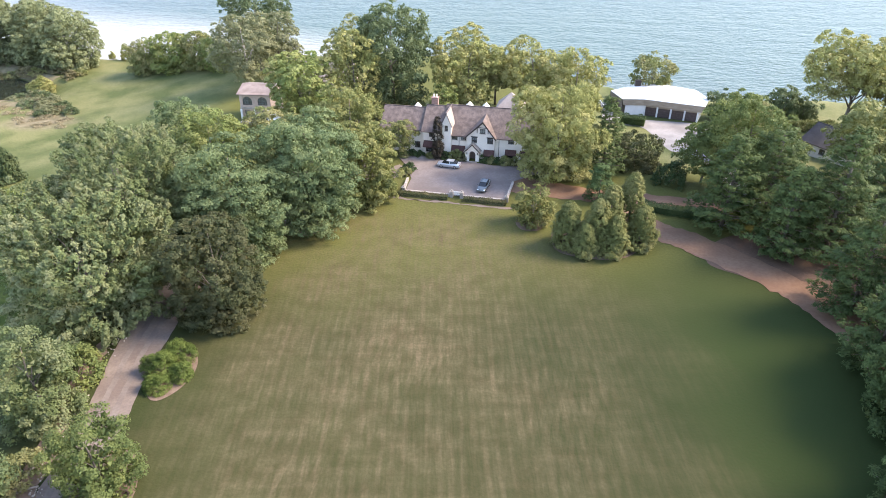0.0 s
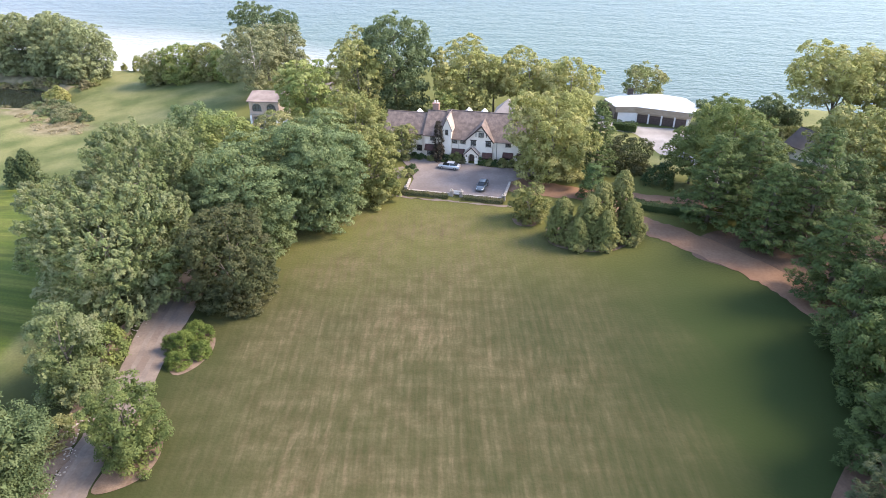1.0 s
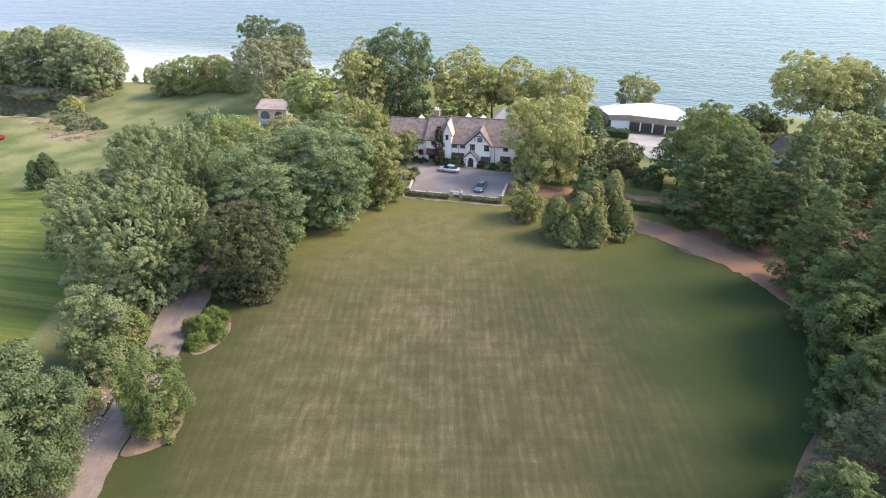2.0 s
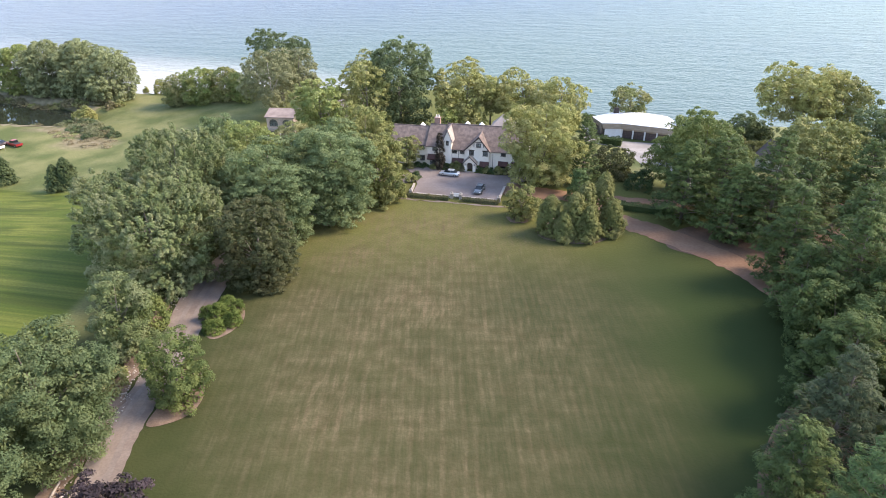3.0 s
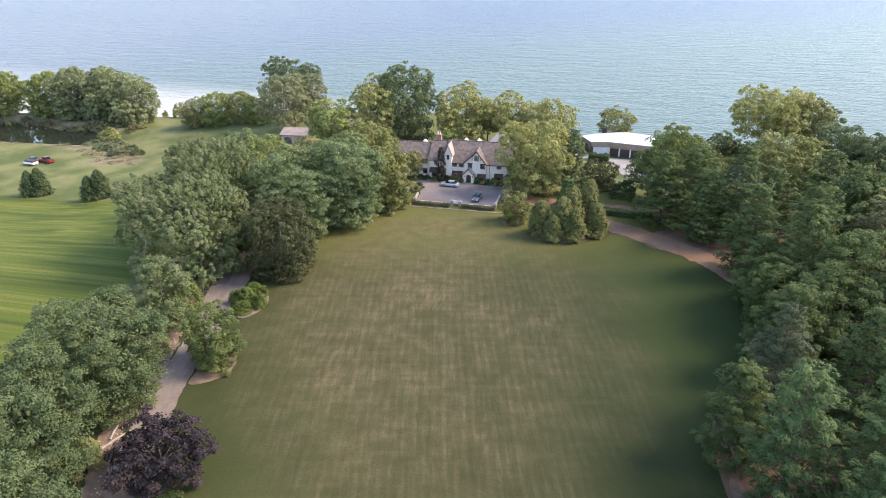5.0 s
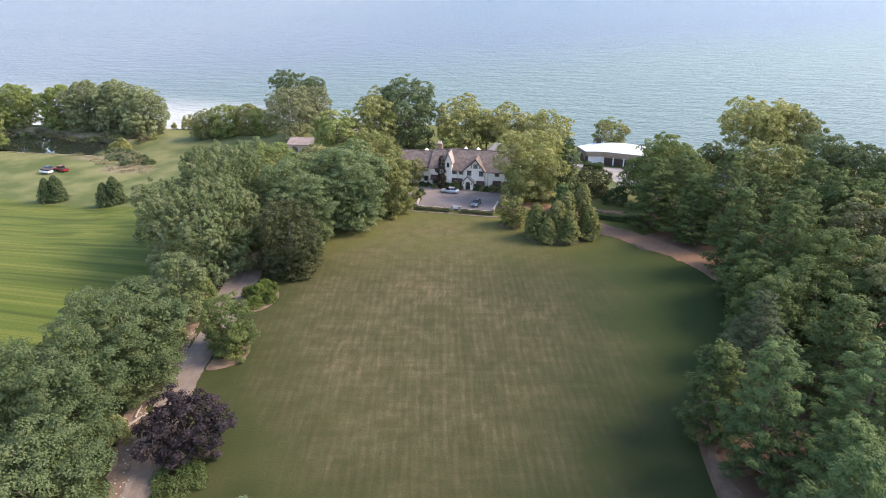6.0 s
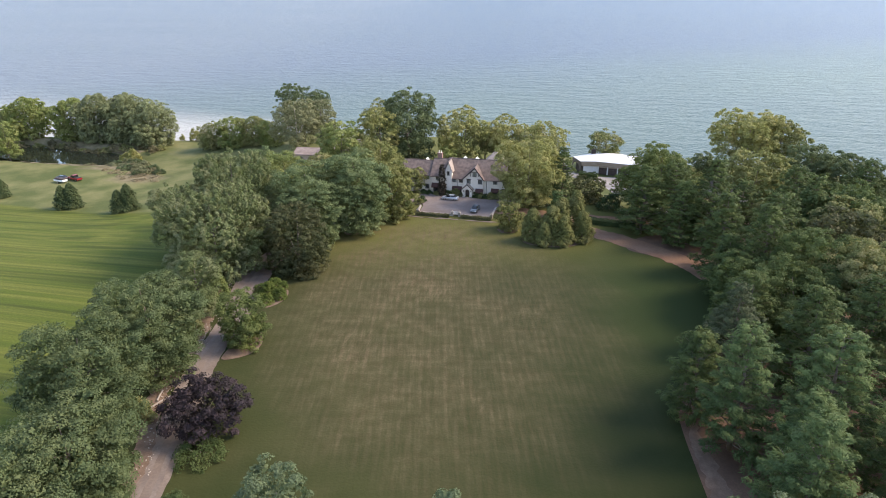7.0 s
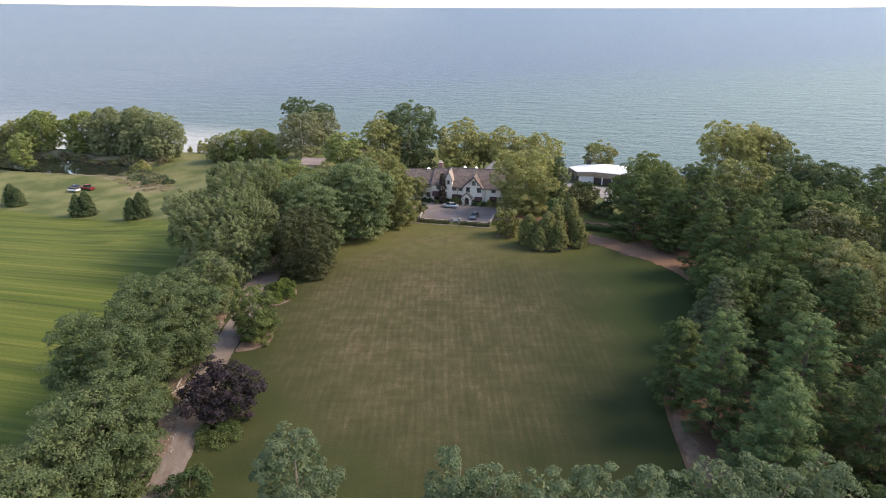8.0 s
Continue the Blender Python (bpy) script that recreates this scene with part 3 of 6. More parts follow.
def broad_tree(name, x, y, h, r, leaf, label, category="tree", foot=0.18, lobes=9, tuft=1.0, size=0.46, aspect=0.80, per=32, density=0.44,
               flat=0.75, bark=None, seed=0, shape=ovate, sink=0.0, wide=1.0, group="", spray=0.0, core=0.78):
    rng = np.random.default_rng(int(abs(x * 37.1) + abs(y * 91.7)) + seed)
    base = thing(name, x, y, ground_at(x, y) - sink, label, category, group=group)
    if y > 130 or abs(x) > 75:  # far off: fewer, larger leaves
        per, size = int(per * 1.0), size * 1.08
    else:
        per, size = int(per * 2.0), size * 0.76
        if y < 70:  # passed closest: finer leaves
            per, size = int(per * 1.4), size * 0.80
    bottom = h * foot
    rz = (h - bottom) / 2
    mid = bottom + rz
    lob = crown_lobes(rng, r, rz, mid, bottom, lobes, shape, core)
    lob = [((c[0] * wide, c[1], c[2]), (q[0] * wide, q[1], q[2])) for c, q in lob]
    c = lobe_points(rng, lob, density * 0.62, bottom * 0.9)
    # boughs stand out and gaps lie between them
    way = (c - np.array((0, 0, mid))) / np.array((r, r, rz))
    way /= np.linalg.norm(way, axis=1)[:, None] + 1e-9
    bough = swell(c + x, 2.6 + 0.22 * r)
    c = c + way * (bough * (0.26 + 0.032 * r))[:, None]
    c, way = c[bough > -0.62], way[bough > -0.62]
    c[:, 2] = np.maximum(c[:, 2], 0.3)
    per = int(per * 1.25)
    p, out = puffs(c, rng.uniform(0.75, 1.35, len(c)) * tuft, per, rng, flat, lean=way * 0.55 + np.array((0, 0, 0.45)))
    if spray:  # each tuft a spindle of leaves that points out and up
        cen = np.repeat(c, per, 0)
        way = (cen - np.array((0, 0, mid))) / r + np.array((-0.30, 0, 0.50))
        way /= np.linalg.norm(way, axis=1)[:, None]
        u = rng.uniform(-0.8, 1.0, len(p))[:, None]
        p = cen + (p - cen) * 0.78 * (1.05 - 0.5 * np.abs(u)) + way * u * tuft * 0.85
    # thin inner foliage closes the crown
    inner = []
    for (cc, q) in lob:
        n = int(34 * q[0] * q[2]) + 12
        inner.append(np.array(cc) + unit(rng, n) * np.array(q) * rng.uniform(0.55, 0.80, n)[:, None])
    inner = np.concatenate(inner)
    inner = inner[inner[:, 2] > bottom]
    small = np.concatenate([np.full(len(p), size), np.full(len(inner), 0.05 * r ** 0.5 + 0.36)])
    p = np.concatenate([p, inner])
    out = np.concatenate([out, unit(rng, len(inner))])
    p[:, 2] = np.maximum(p[:, 2], 0.15)
    bm = bmesh.new()
    skeleton(bm, rng, h, max(0.12, h * 0.019), min(lobes, 8), lob, bottom)
    part("trunk", bm, bark or BARK, base, smooth=True)
    # sprays of leaves reach out and up from the middle of the crown
    along = (p - np.array((0, 0, mid))) / r * spray + np.array((0, 0, 0.6 * spray)) if spray else None
    crown = new("crown", leaves("crown", p, out, small, aspect, rng, LEAF[leaf], along=along))
    crown.parent = base
    return base


def pine_tree(name, x, y, h, r, leaf, label, foot=0.06, seed=0, tuft=0.66, size=0.56, group="", tip=0.10, power=0.72, step=0.95):
    """A white pine: whorls of long level limbs that carry flat plumes of needles."""
    rng = np.random.default_rng(int(abs(x * 53.3) + abs(y * 17.9)) + seed)
    base = thing(name, x, y, ground_at(x, y), label, "tree", group=group)
    bm = bmesh.new()
    g = h * 0.018
    tube(bm, [(0, 0, -0.15), (0.05, 0, h * 0.5), (0, 0.05, h * 0.97)], [g * 1.2, g * 0.7, g * 0.1], 8)
    tufts, rad, outs = [], [], []
    z = h * foot
    while z < h * 0.985:
        f = (z / h - foot) / (1 - foot)
        reach = r * (tip + (1 - tip) * (1 - f) ** power) * (0.75 + 0.25 * min(1, f * 6 + 0.2))
        n = int(rng.integers(5, 8))
        a0 = rng.uniform(0, 6.28)
        for k in range(n):
            a = a0 + 2 * math.pi * k / n + rng.normal(0, 0.16)
            L = reach * rng.uniform(0.58, 1.18)
            rise = rng.uniform(0.02, 0.22) + 0.55 * f
            d = np.array((math.cos(a), math.sin(a), 0))
            side = np.array((-d[1], d[0], 0))
            tube(bm, [(0, 0, z), tuple(d * L * 0.5 + np.array((0, 0, z + L * 0.5 * rise * 0.6))), tuple(d * L * 0.96 + np.array((0, 0, z + L * rise)))],
                 [g * 0.32 * (1 - f * 0.6), g * 0.2 * (1 - f * 0.6), 0.015], 4)
            m = max(3, int(L * 2.1))
            for q in range(m):  # plumes along the outer limb and its side shoots
                u = 0.40 + 0.60 * ((q + rng.uniform(0, 1)) / m)
                w = (0.10 + 0.42 * math.sin(u * 2.6)) * L * 0.55
                o = rng.uniform(-1, 1)
                tufts.append(d * L * u + side * o * w + np.array((0, 0, z + L * u * rise + rng.normal(0, 0.10))))
                rad.append(rng.uniform(0.6, 1.25))
                outs.append(d + side * o * 0.7 + np.array((0, 0, 0.35)))
        z += step * rng.uniform(0.8, 1.2) * (0.7 + h / 45)
    tufts, rad, outs = np.array(tufts), np.array(rad) * tuft, np.array(outs)
    per, size = (22, size) if x < 70 else (12, size * 1.3)
    if x < 52 and y < 42:  # passed closest: finer needles
        per, size = 38, size * 0.74
    p, out = puffs(tufts, rad, per, rng, 0.7, 0.8, lean=outs * 0.45 + np.array((0, 0, 0.25)))
    along = np.repeat(outs, per, 0)
    part("trunk", bm, BARK, base, smooth=True)
    crown = new("crown", leaves("crown", p, out, size, 0.32, rng, LEAF[leaf], spread=0.45, along=along))
    crown.parent = base
    return base


def cone_tree(name, x, y, h, r, leaf, label, category="tree", seed=0, size=0.34, count=5200, bulge=0.55, tops=1, group="", aspect=0.62, puff=1.0):
    """A dense column or cone of small upright sprays, down to the ground."""
    rng = np.random.default_rng(int(abs(x * 29.3) + abs(y * 71.1)) + seed)
    base = thing(name, x, y, ground_at(x, y), label, category, group=group)
    k = count // 20
    f = rng.uniform(0, 1, k) ** 1.25
    a = rng.uniform(0, 6.283, k)
    ripple = 1 + 0.16 * np.sin(a * 3 + f * 9 + seed) + 0.10 * np.sin(a * 7 - f * 17)
    prof = (1 - f) ** bulge * np.minimum(1, 0.72 + f * 2.2)
    rr = r * prof * ripple * rng.uniform(0.8, 1.04, k)
    c = np.column_stack([np.cos(a) * rr, np.sin(a) * rr, 0.15 + f * (h - 0.3)])
    d = np.column_stack([np.cos(a), np.sin(a), np.full(k, 0.5)])
    p, out = puffs(c, np.full(k, (0.26 + 0.085 * r) * puff), 20, rng, 1.25, 0.4)
    out = out + np.repeat(d, 20, 0) * 0.6
    core = rng.uniform(0, 1, k)
    a2 = rng.uniform(0, 6.283, k)
    rc = r * 0.72 * (1 - core) ** bulge * np.minimum(1, 0.72 + core * 2.2)
    p = np.concatenate([p, np.column_stack([np.cos(a2) * rc, np.sin(a2) * rc, 0.1 + core * (h * 0.93)])])
    out = np.concatenate([out, np.column_stack([np.cos(a2), np.sin(a2), np.zeros(k)])])
    small = np.concatenate([np.full(k * 20, size), np.full(k, 0.9)])
    p[:, 2] = np.clip(p[:, 2], 0.08, None)
    bm = bmesh.new()
    tube(bm, [(0, 0, -0.15), (0, 0, h * 0.5), (0, 0, h * 0.9)], [h * 0.02 + 0.05, h * 0.012 + 0.03, 0.02], 7)
    part("trunk", bm, BARK, base, smooth=True)
    crown = new("crown", leaves("crown", p, out, small, aspect, rng, LEAF[leaf], droop=-0.4, spread=0.45))
    crown.parent = base
    return base


def bush(name, x, y, h, r, leaf, label, size=0.3, seed=0, density=2.2, per=20, group="", wide=1.0):
    """A rounded shrub of leaf tufts on a few stems."""
    rng = np.random.default_rng(int(abs(x * 19.3) + abs(y * 41.1)) + seed)
    base = thing(name, x, y, ground_at(x, y), label, "shrub", group=group)
    n = max(24, int(density * 6 * r * max(h, r)))
    d = unit(rng, n)
    d[:, 2] = np.abs(d[:, 2])
    lump = 1 + 0.12 * np.sin(d[:, 0] * 5 + seed) + 0.10 * np.sin(d[:, 1] * 6 + 2)
    c = d * np.array((r * wide, r, h * 0.9)) * (lump * rng.uniform(0.8, 0.98, n))[:, None]
    if r < 2.5 and abs(x) < 60:
        per, size = per * 3, size
    p, out = puffs(c, np.full(n, 0.28 + 0.09 * r), per, rng, 0.9)
    p[:, 2] = np.maximum(p[:, 2], 0.05)
    bm = bmesh.new()
    for k in range(5):
        a = k * 1.257 + 0.3
        tube(bm, [(0.08 * math.cos(a), 0.08 * math.sin(a), -0.1), (r * 0.5 * math.cos(a), r * 0.5 * math.sin(a), h * 0.7)], [0.05, 0.02], 5)
    part("stems", bm, BARK, base)
    crown = new("foliage", leaves("foliage", p, out, size, 0.6, rng, LEAF[leaf]))
    crown.parent = base
    return base


def hedge(x0, y0, x1, y1, wide, high, leaf, label, size=0.22, lift=0.0):
    """A clipped hedge between two points."""
    rng = np.random.default_rng(int(abs(x0 * 13 + y0 * 7)))
    L = math.hypot(x1 - x0, y1 - y0)
    turn = math.degrees(math.atan2(y1 - y0, x1 - x0))
    base = thing("hedge", x0, y0, min(ground_at(x0, y0), ground_at(x1, y1)) + lift, label, "hedge", turn)
    n = int(L * (wide + 2 * high) * 75)
    s = rng.uniform(0, 1, n)
    w, hh = wide / 2, high
    q = rng.uniform(0, wide + 2 * high, n)
    yy = np.where(q < high, -w, np.where(q < high + wide, -w + (q - high), w))
    zz = np.where(q < high, q, np.where(q < high + wide, hh, high - (q - high - wide)))
    nx = np.where(q < high, -1.0, np.where(q < high + wide, 0.0, 1.0))
    nz = np.where((q >= high) & (q < high + wide), 1.0, 0.25)
    wave = 0.08 * np.sin(s * L * 1.7) + 0.05 * np.sin(s * L * 4.1 + 1)
    p = np.column_stack([s * L, yy * (1 + wave), np.maximum(zz * (1 + wave), 0.03)]) + rng.normal(0, 0.06, (n, 3))
    p[:, 2] = np.maximum(p[:, 2], 0.02)
    bm = bmesh.new()
    box(bm, 0.1, L - 0.1, -w * 0.7, w * 0.7, -0.1, hh * 0.82)
    part("hedge_core", bm, LEAF["yew"], base)
    ob = new("foliage", leaves("foliage", p, np.column_stack([np.zeros(n), nx, nz]), size, 0.6, rng, LEAF[leaf]))
    ob.parent = base
    return base


# ---- the manor: local x along its front, y into it, z up from the court ----
HX, HY, HZ, HTURN = 7.4, 124.6, 0.5, -12.0
HU = Vector((math.cos(radians(HTURN)), math.sin(radians(HTURN)), 0))
HV = Vector((-HU.y, HU.x, 0))


def at_house(u, v):
    """World x, y of a place given along and into the manor's front."""
    p = Vector((HX, HY, 0)) + HU * u + HV * v
    return p.x, p.y


def pierced_wall(bm, u0, u1, z0, z1, v0, v1, holes):
    """A wall from v0 to v1 thick, with oblong holes (u0, u1, z0, z1) through it."""
    us = sorted({u0, u1, *[h[0] for h in holes], *[h[1] for h in holes]})
    zs = sorted({z0, z1, *[h[2] for h in holes], *[h[3] for h in holes]})
    for a, b in zip(us, us[1:]):
        run = None
        for c, d in zip(zs, zs[1:]):
            mu, mz = (a + b) / 2, (c + d) / 2
            solid = not any(h[0] < mu < h[1] and h[2] < mz < h[3] for h in holes)
            if solid:
                run = (run[0], d) if run else (c, d)
            if run and (not solid or d == zs[-1]):
                box(bm, a, b, v0, v1, run[0], run[1])
                run = None
    return bm


def slab(bm, a, b, c, d, thick):
    """A roof slope through four points, thick along its normal, below."""
    a, b, c, d = (Vector(p) for p in (a, b, c, d))
    n = (b - a).cross(d - a).normalized()
    if n.z < 0:
        n = -n
    return prism(bm, [a, b, c, d], -n * thick)


def window(parent, u0, u1, z0, z1, v, mullions=1, rails=2):
    w = new("window")
    w.parent = parent
    bm = bmesh.new()
    t = 0.09
    for q in ((u0, u0 + t, z0, z1), (u1 - t, u1, z0, z1), (u0 + t, u1 - t, z0, z0 + t), (u0 + t, u1 - t, z1 - t, z1)):
        box(bm, q[0], q[1], v - 0.02, v + 0.12, q[2], q[3])
    for i in range(mullions):
        u = u0 + (u1 - u0) * (i + 1) / (mullions + 1)
        box(bm, u - 0.03, u + 0.03, v + 0.01, v + 0.09, z0 + t, z1 - t)
    for i in range(rails):
        z = z0 + (z1 - z0) * (i + 1) / (rails + 1)
        box(bm, u0 + t, u1 - t, v + 0.015, v + 0.085, z - 0.025, z + 0.025)
    part("window_frame", bm, TIMBER, w)
    bm = bmesh.new()
    box(bm, u0 + t * 0.5, u1 - t * 0.5, v + 0.04, v + 0.055, z0 + t * 0.5, z1 - t * 0.5)
    part("pane", bm, GLASS, w).visible_shadow = False
    bm = bmesh.new()
    box(bm, u0 - 0.1, u1 + 0.1, v - 0.14, v + 0.02, z0 - 0.08, z0 - 0.003)
    part("window_sill", bm, STONE, w)
    return w


def awning(parent, u0, u1, z0, z1, v, reach=0.9):
    bm = bmesh.new()
    slab(bm, (u0, v - 0.01, z1), (u1, v - 0.01, z1), (u1, v - reach, z0 + 0.2), (u0, v - reach, z0 + 0.2), 0.03)
    box(bm, u0, u1, v - reach, v - reach + 0.02, z0, z0 + 0.19)
    for u in (u0, u1 - 0.02):
        prism(bm, [(u, v - 0.01, z1 - 0.05), (u, v - reach + 0.03, z0 + 0.17), (u, v - 0.01, z0 + 0.17)], (0.02, 0, 0))
    part("awning", bm, AWNING, parent, "maroon canvas awning")


def manor():
    h = thing("manor_house", HX, HY, HZ, "white stucco manor house with steep brown-grey shingle roofs and maroon awnings", "house", HTURN)
    # window and door openings of the front
    upper = [(-4.3, -3.1, 3.6, 4.75), (-2.45, -1.3, 3.6, 4.75), (-0.05, 1.1, 3.6, 4.8), (3.2, 4.4, 3.6, 4.8), (7.4, 8.6, 3.6, 4.8), (10.2, 11.4, 3.6, 4.8)]
    lower = [(-4.1, -1.7, 0.5, 2.0), (2.6, 4.5, 0.5, 1.9), (7.2, 8.9, 0.6, 2.0), (10.2, 11.8, 0.6, 2.0)]
    bm = bmesh.new()
    pierced_wall(bm, -6.2, -1.0, 0, 5.05, 0, 0.35, upper[:2] + lower[:1])
    part("front_wall", bm, STUCCO, h)
    bm = bmesh.new()
    pierced_wall(bm, 4.7, 13.5, 0, 5.05, 0, 0.35, upper[4:] + lower[2:])
    part("front_wall", bm, STUCCO, h)
    bm = bmesh.new()
    box(bm, -6.2, -5.85, 0.352, 9.65, 0, 5.05)
    box(bm, 13.15, 13.5, 0.352, 9.65, 0, 5.05)
    box(bm, -6.2, 13.5, 9.652, 10, 0, 5.05)
    prism(bm, [(13.15, 0.2, 5.052), (13.15, 9.8, 5.052), (13.15, 5, 9.0)], (0.35, 0, 0))
    part("rear_walls", bm, STUCCO, h)
    bm = bmesh.new()
    box(bm, -19.4, 13.4, 0.4, 9.6, -0.3, 0.02)
    part("floor_slab", bm, WOOD_GREY, h)
    # west wing, a little proud
    bm = bmesh.new()
    wing_holes = [(-9.1, -7.95, 3.95, 5.0), (-9.8, -7.6, 0.6, 2.2)]
    pierced_wall(bm, -10.4, -6.205, 0, 5.25, -0.35, 0.0, wing_holes)
    box(bm, -10.4, -10.05, 0.002, 10, 0, 5.6)
    box(bm, -10.04, -6.205, 9.65, 10, 0, 5.6)
    prism(bm, [(-10.4, 0.1, 5.602), (-10.4, 9.9, 5.602), (-10.4, 5, 8.8)], (0.33, 0, 0))
    part("wing_wall", bm, STUCCO, h)
    bm = bmesh.new()
    far_holes = [(-12.3, -11.3, 3.9, 5.0), (-12.4, -11.2, 1.0, 2.4), (-14.6, -13.4, 3.9, 5.0), (-17.4, -16.2, 3.9, 5.0), (-15.0, -13.4, 1.0, 2.4), (-17.8, -16.2, 1.0, 2.4)]
    pierced_wall(bm, -19.5, -10.405, 0, 5.3, 0.6, 0.95, far_holes)
    box(bm, -19.5, -19.15, 0.952, 9, 0, 5.3)
    box(bm, -19.14, -10.405, 8.65, 9, 0, 5.3)
    prism(bm, [(-19.5, 0.8, 5.302), (-19.5, 8.8, 5.302), (-19.5, 4.8, 8.2)], (0.33, 0, 0))
    part("far_wing_wall", bm, STUCCO, h)
    # roofs
    bm = bmesh.new()
    slab(bm, (-6.4, -0.55, 4.72), (13.9, -0.55, 4.72), (13.9, 5, 9.35), (-6.4, 5, 9.35), 0.22)
    slab(bm, (-6.4, 10.55, 4.72), (13.9, 10.55, 4.72), (13.9, 5, 9.35), (-6.4, 5, 9.35), 0.22)
    box(bm, -6.4, 13.9, 4.9, 5.1, 9.26, 9.44)
    part("main_roof", bm, SHINGLE, h)
    bm = bmesh.new()
    slab(bm, (-10.7, -0.75, 5.15), (-6.2, -0.75, 5.15), (-6.2, 5, 9.0), (-10.7, 5, 9.0), 0.22)
    slab(bm, (-10.7, 10.4, 5.15), (-6.2, 10.4, 5.15), (-6.2, 5, 9.0), (-10.7, 5, 9.0), 0.22)
    box(bm, -10.7, -6.2, 4.9, 5.1, 8.92, 9.09)
    part("wing_roof", bm, SHINGLE, h)
    bm = bmesh.new()
    slab(bm, (-19.9, 0.05, 5.0), (-10.42, 0.05, 5.0), (-10.42, 4.8, 8.42), (-19.9, 4.8, 8.42), 0.2)
    slab(bm, (-19.9, 9.5, 5.0), (-10.42, 9.5, 5.0), (-10.42, 4.8, 8.42), (-19.9, 4.8, 8.42), 0.2)
    box(bm, -19.9, -10.42, 4.7, 4.9, 8.34, 8.5)
    part("far_wing_roof", bm, SHINGLE, h)
    # the big front gable, its west slope sweeping down
    bm = bmesh.new()
    pierced_wall(bm, -1.0, 4.7, 0, 5.05, -0.75, -0.4, [(-0.05, 1.1, 3.6, 4.8), (3.2, 4.4, 3.6, 4.8), (2.6, 4.5, 0.5, 1.9), (-0.3, 1.05, 0, 2.2)])
    box(bm, -1.0, -0.7, -0.398, 0.36, 0, 5.05)
    box(bm, 4.4, 4.7, -0.398, 0.36, 0, 5.05)
    prism(bm, [(-1.0, -0.75, 5.052), (4.7, -0.75, 5.052), (2.25, -0.75, 7.95)], (0, 0.35, 0))
    part("gable_wall", bm, STUCCO, h)
    bm = bmesh.new()
    slab(bm, (-1.7, -1.25, 4.55), (2.25, -1.25, 8.4), (2.25, 4, 8.4), (-1.7, 2.4, 4.55), 0.2)
    slab(bm, (5.1, -1.25, 4.75), (2.25, -1.25, 8.4), (2.25, 4, 8.4), (5.1, 2.4, 4.75), 0.2)
    part("gable_roof", bm, SHINGLE, h)
    bm = bmesh.new()
    prism(bm, [(-1.78, -1.30, 4.42), (-1.5, -1.30, 4.42), (2.3, -1.30, 8.03), (2.25, -1.30, 8.45)], (0, 0.048, 0))
    prism(bm, [(5.18, -1.30, 4.62), (4.9, -1.30, 4.62), (2.2, -1.30, 8.03), (2.25, -1.30, 8.45)], (0, 0.046, 0))
    part("bargeboards", bm, TIMBER, h, "dark timber bargeboards")
    bm = bmesh.new()
    box(bm, 1.0, 3.4, -0.81, -0.752, 6.85, 7.0)
    box(bm, 1.0, 1.15, -0.81, -0.752, 5.7, 6.84)
    box(bm, 3.25, 3.4, -0.81, -0.752, 5.7, 6.84)
    part("half_timbering", bm, TIMBER, h)
    window(h, 1.65, 2.75, 5.75, 6.7, -0.88)
    # the narrow stair gable between the wing and the main block
    bm = bmesh.new()
    pierced_wall(bm, -6.3, -4.35, 0, 7.1, -0.75, -0.4, [(-5.7, -5.0, 5.6, 6.8)])
    box(bm, -6.3, -6.0, -0.398, 3.4, 0, 7.1)
    box(bm, -4.65, -4.35, -0.398, 3.4, 0, 7.1)
    prism(bm, [(-6.3, -0.75, 7.102), (-4.35, -0.75, 7.102), (-5.3, -0.75, 9.3)], (0, 0.35, 0))
    part("stair_gable", bm, STUCCO, h)
    bm = bmesh.new()
    slab(bm, (-6.65, -1.0, 6.5), (-5.3, -1.0, 9.6), (-5.3, 5, 9.6), (-6.65, 4, 6.5), 0.16)
    part("stair_roof", bm, SHINGLE, h)
    # same roof as the west slope; the paler roofing stands in for sunlight
    bm = bmesh.new()
    slab(bm, (-4.0, -1.0, 6.5), (-5.3, -1.0, 9.6), (-5.3, 3.6, 9.6), (-4.0, 2.2, 6.5), 0.16)
    part("stair_roof_east", bm, GREY_ROOF, h, "east slope of the stair gable, sunlight put into its paler colour")
    window(h, -5.7, -5.0, 5.6, 6.8, -0.62, 0, 2)
    # porch
    bm = bmesh.new()
    box(bm, -1.05, -0.32, -2.1, -0.755, 0, 2.3)
    box(bm, 1.07, 1.8, -2.1, -0.755, 0, 2.3)
    arch = [(-0.32, -2.1, 1.55)] + [(0.375 - 0.695 * math.cos(a), -2.1, 1.55 + 0.695 * math.sin(a)) for a in np.linspace(0.15, math.pi - 0.15, 9)] + [(1.07, -2.1, 1.55)]
    n = len(arch)
    for i in range(n - 1):
        p, q = arch[i], arch[i + 1]
        prism(bm, [p, q, (q[0], q[1], 2.298), (p[0], p[1], 2.298)], (0, 0.3, 0))
    prism(bm, [(-1.05, -2.1, 2.302), (1.8, -2.1, 2.302), (0.375, -2.1, 3.55)], (0, 0.3, 0))
    part("porch", bm, STUCCO, h)
    bm = bmesh.new()
    slab(bm, (-1.4, -2.4, 2.1), (0.375, -2.4, 3.85), (0.375, -0.76, 3.85), (-1.4, -0.76, 2.1), 0.14)
    slab(bm, (2.15, -2.4, 2.1), (0.375, -2.4, 3.85), (0.375, -0.76, 3.85), (2.15, -0.76, 2.1), 0.14)
    part("porch_roof", bm, STONE, h, "pale grey porch roof")
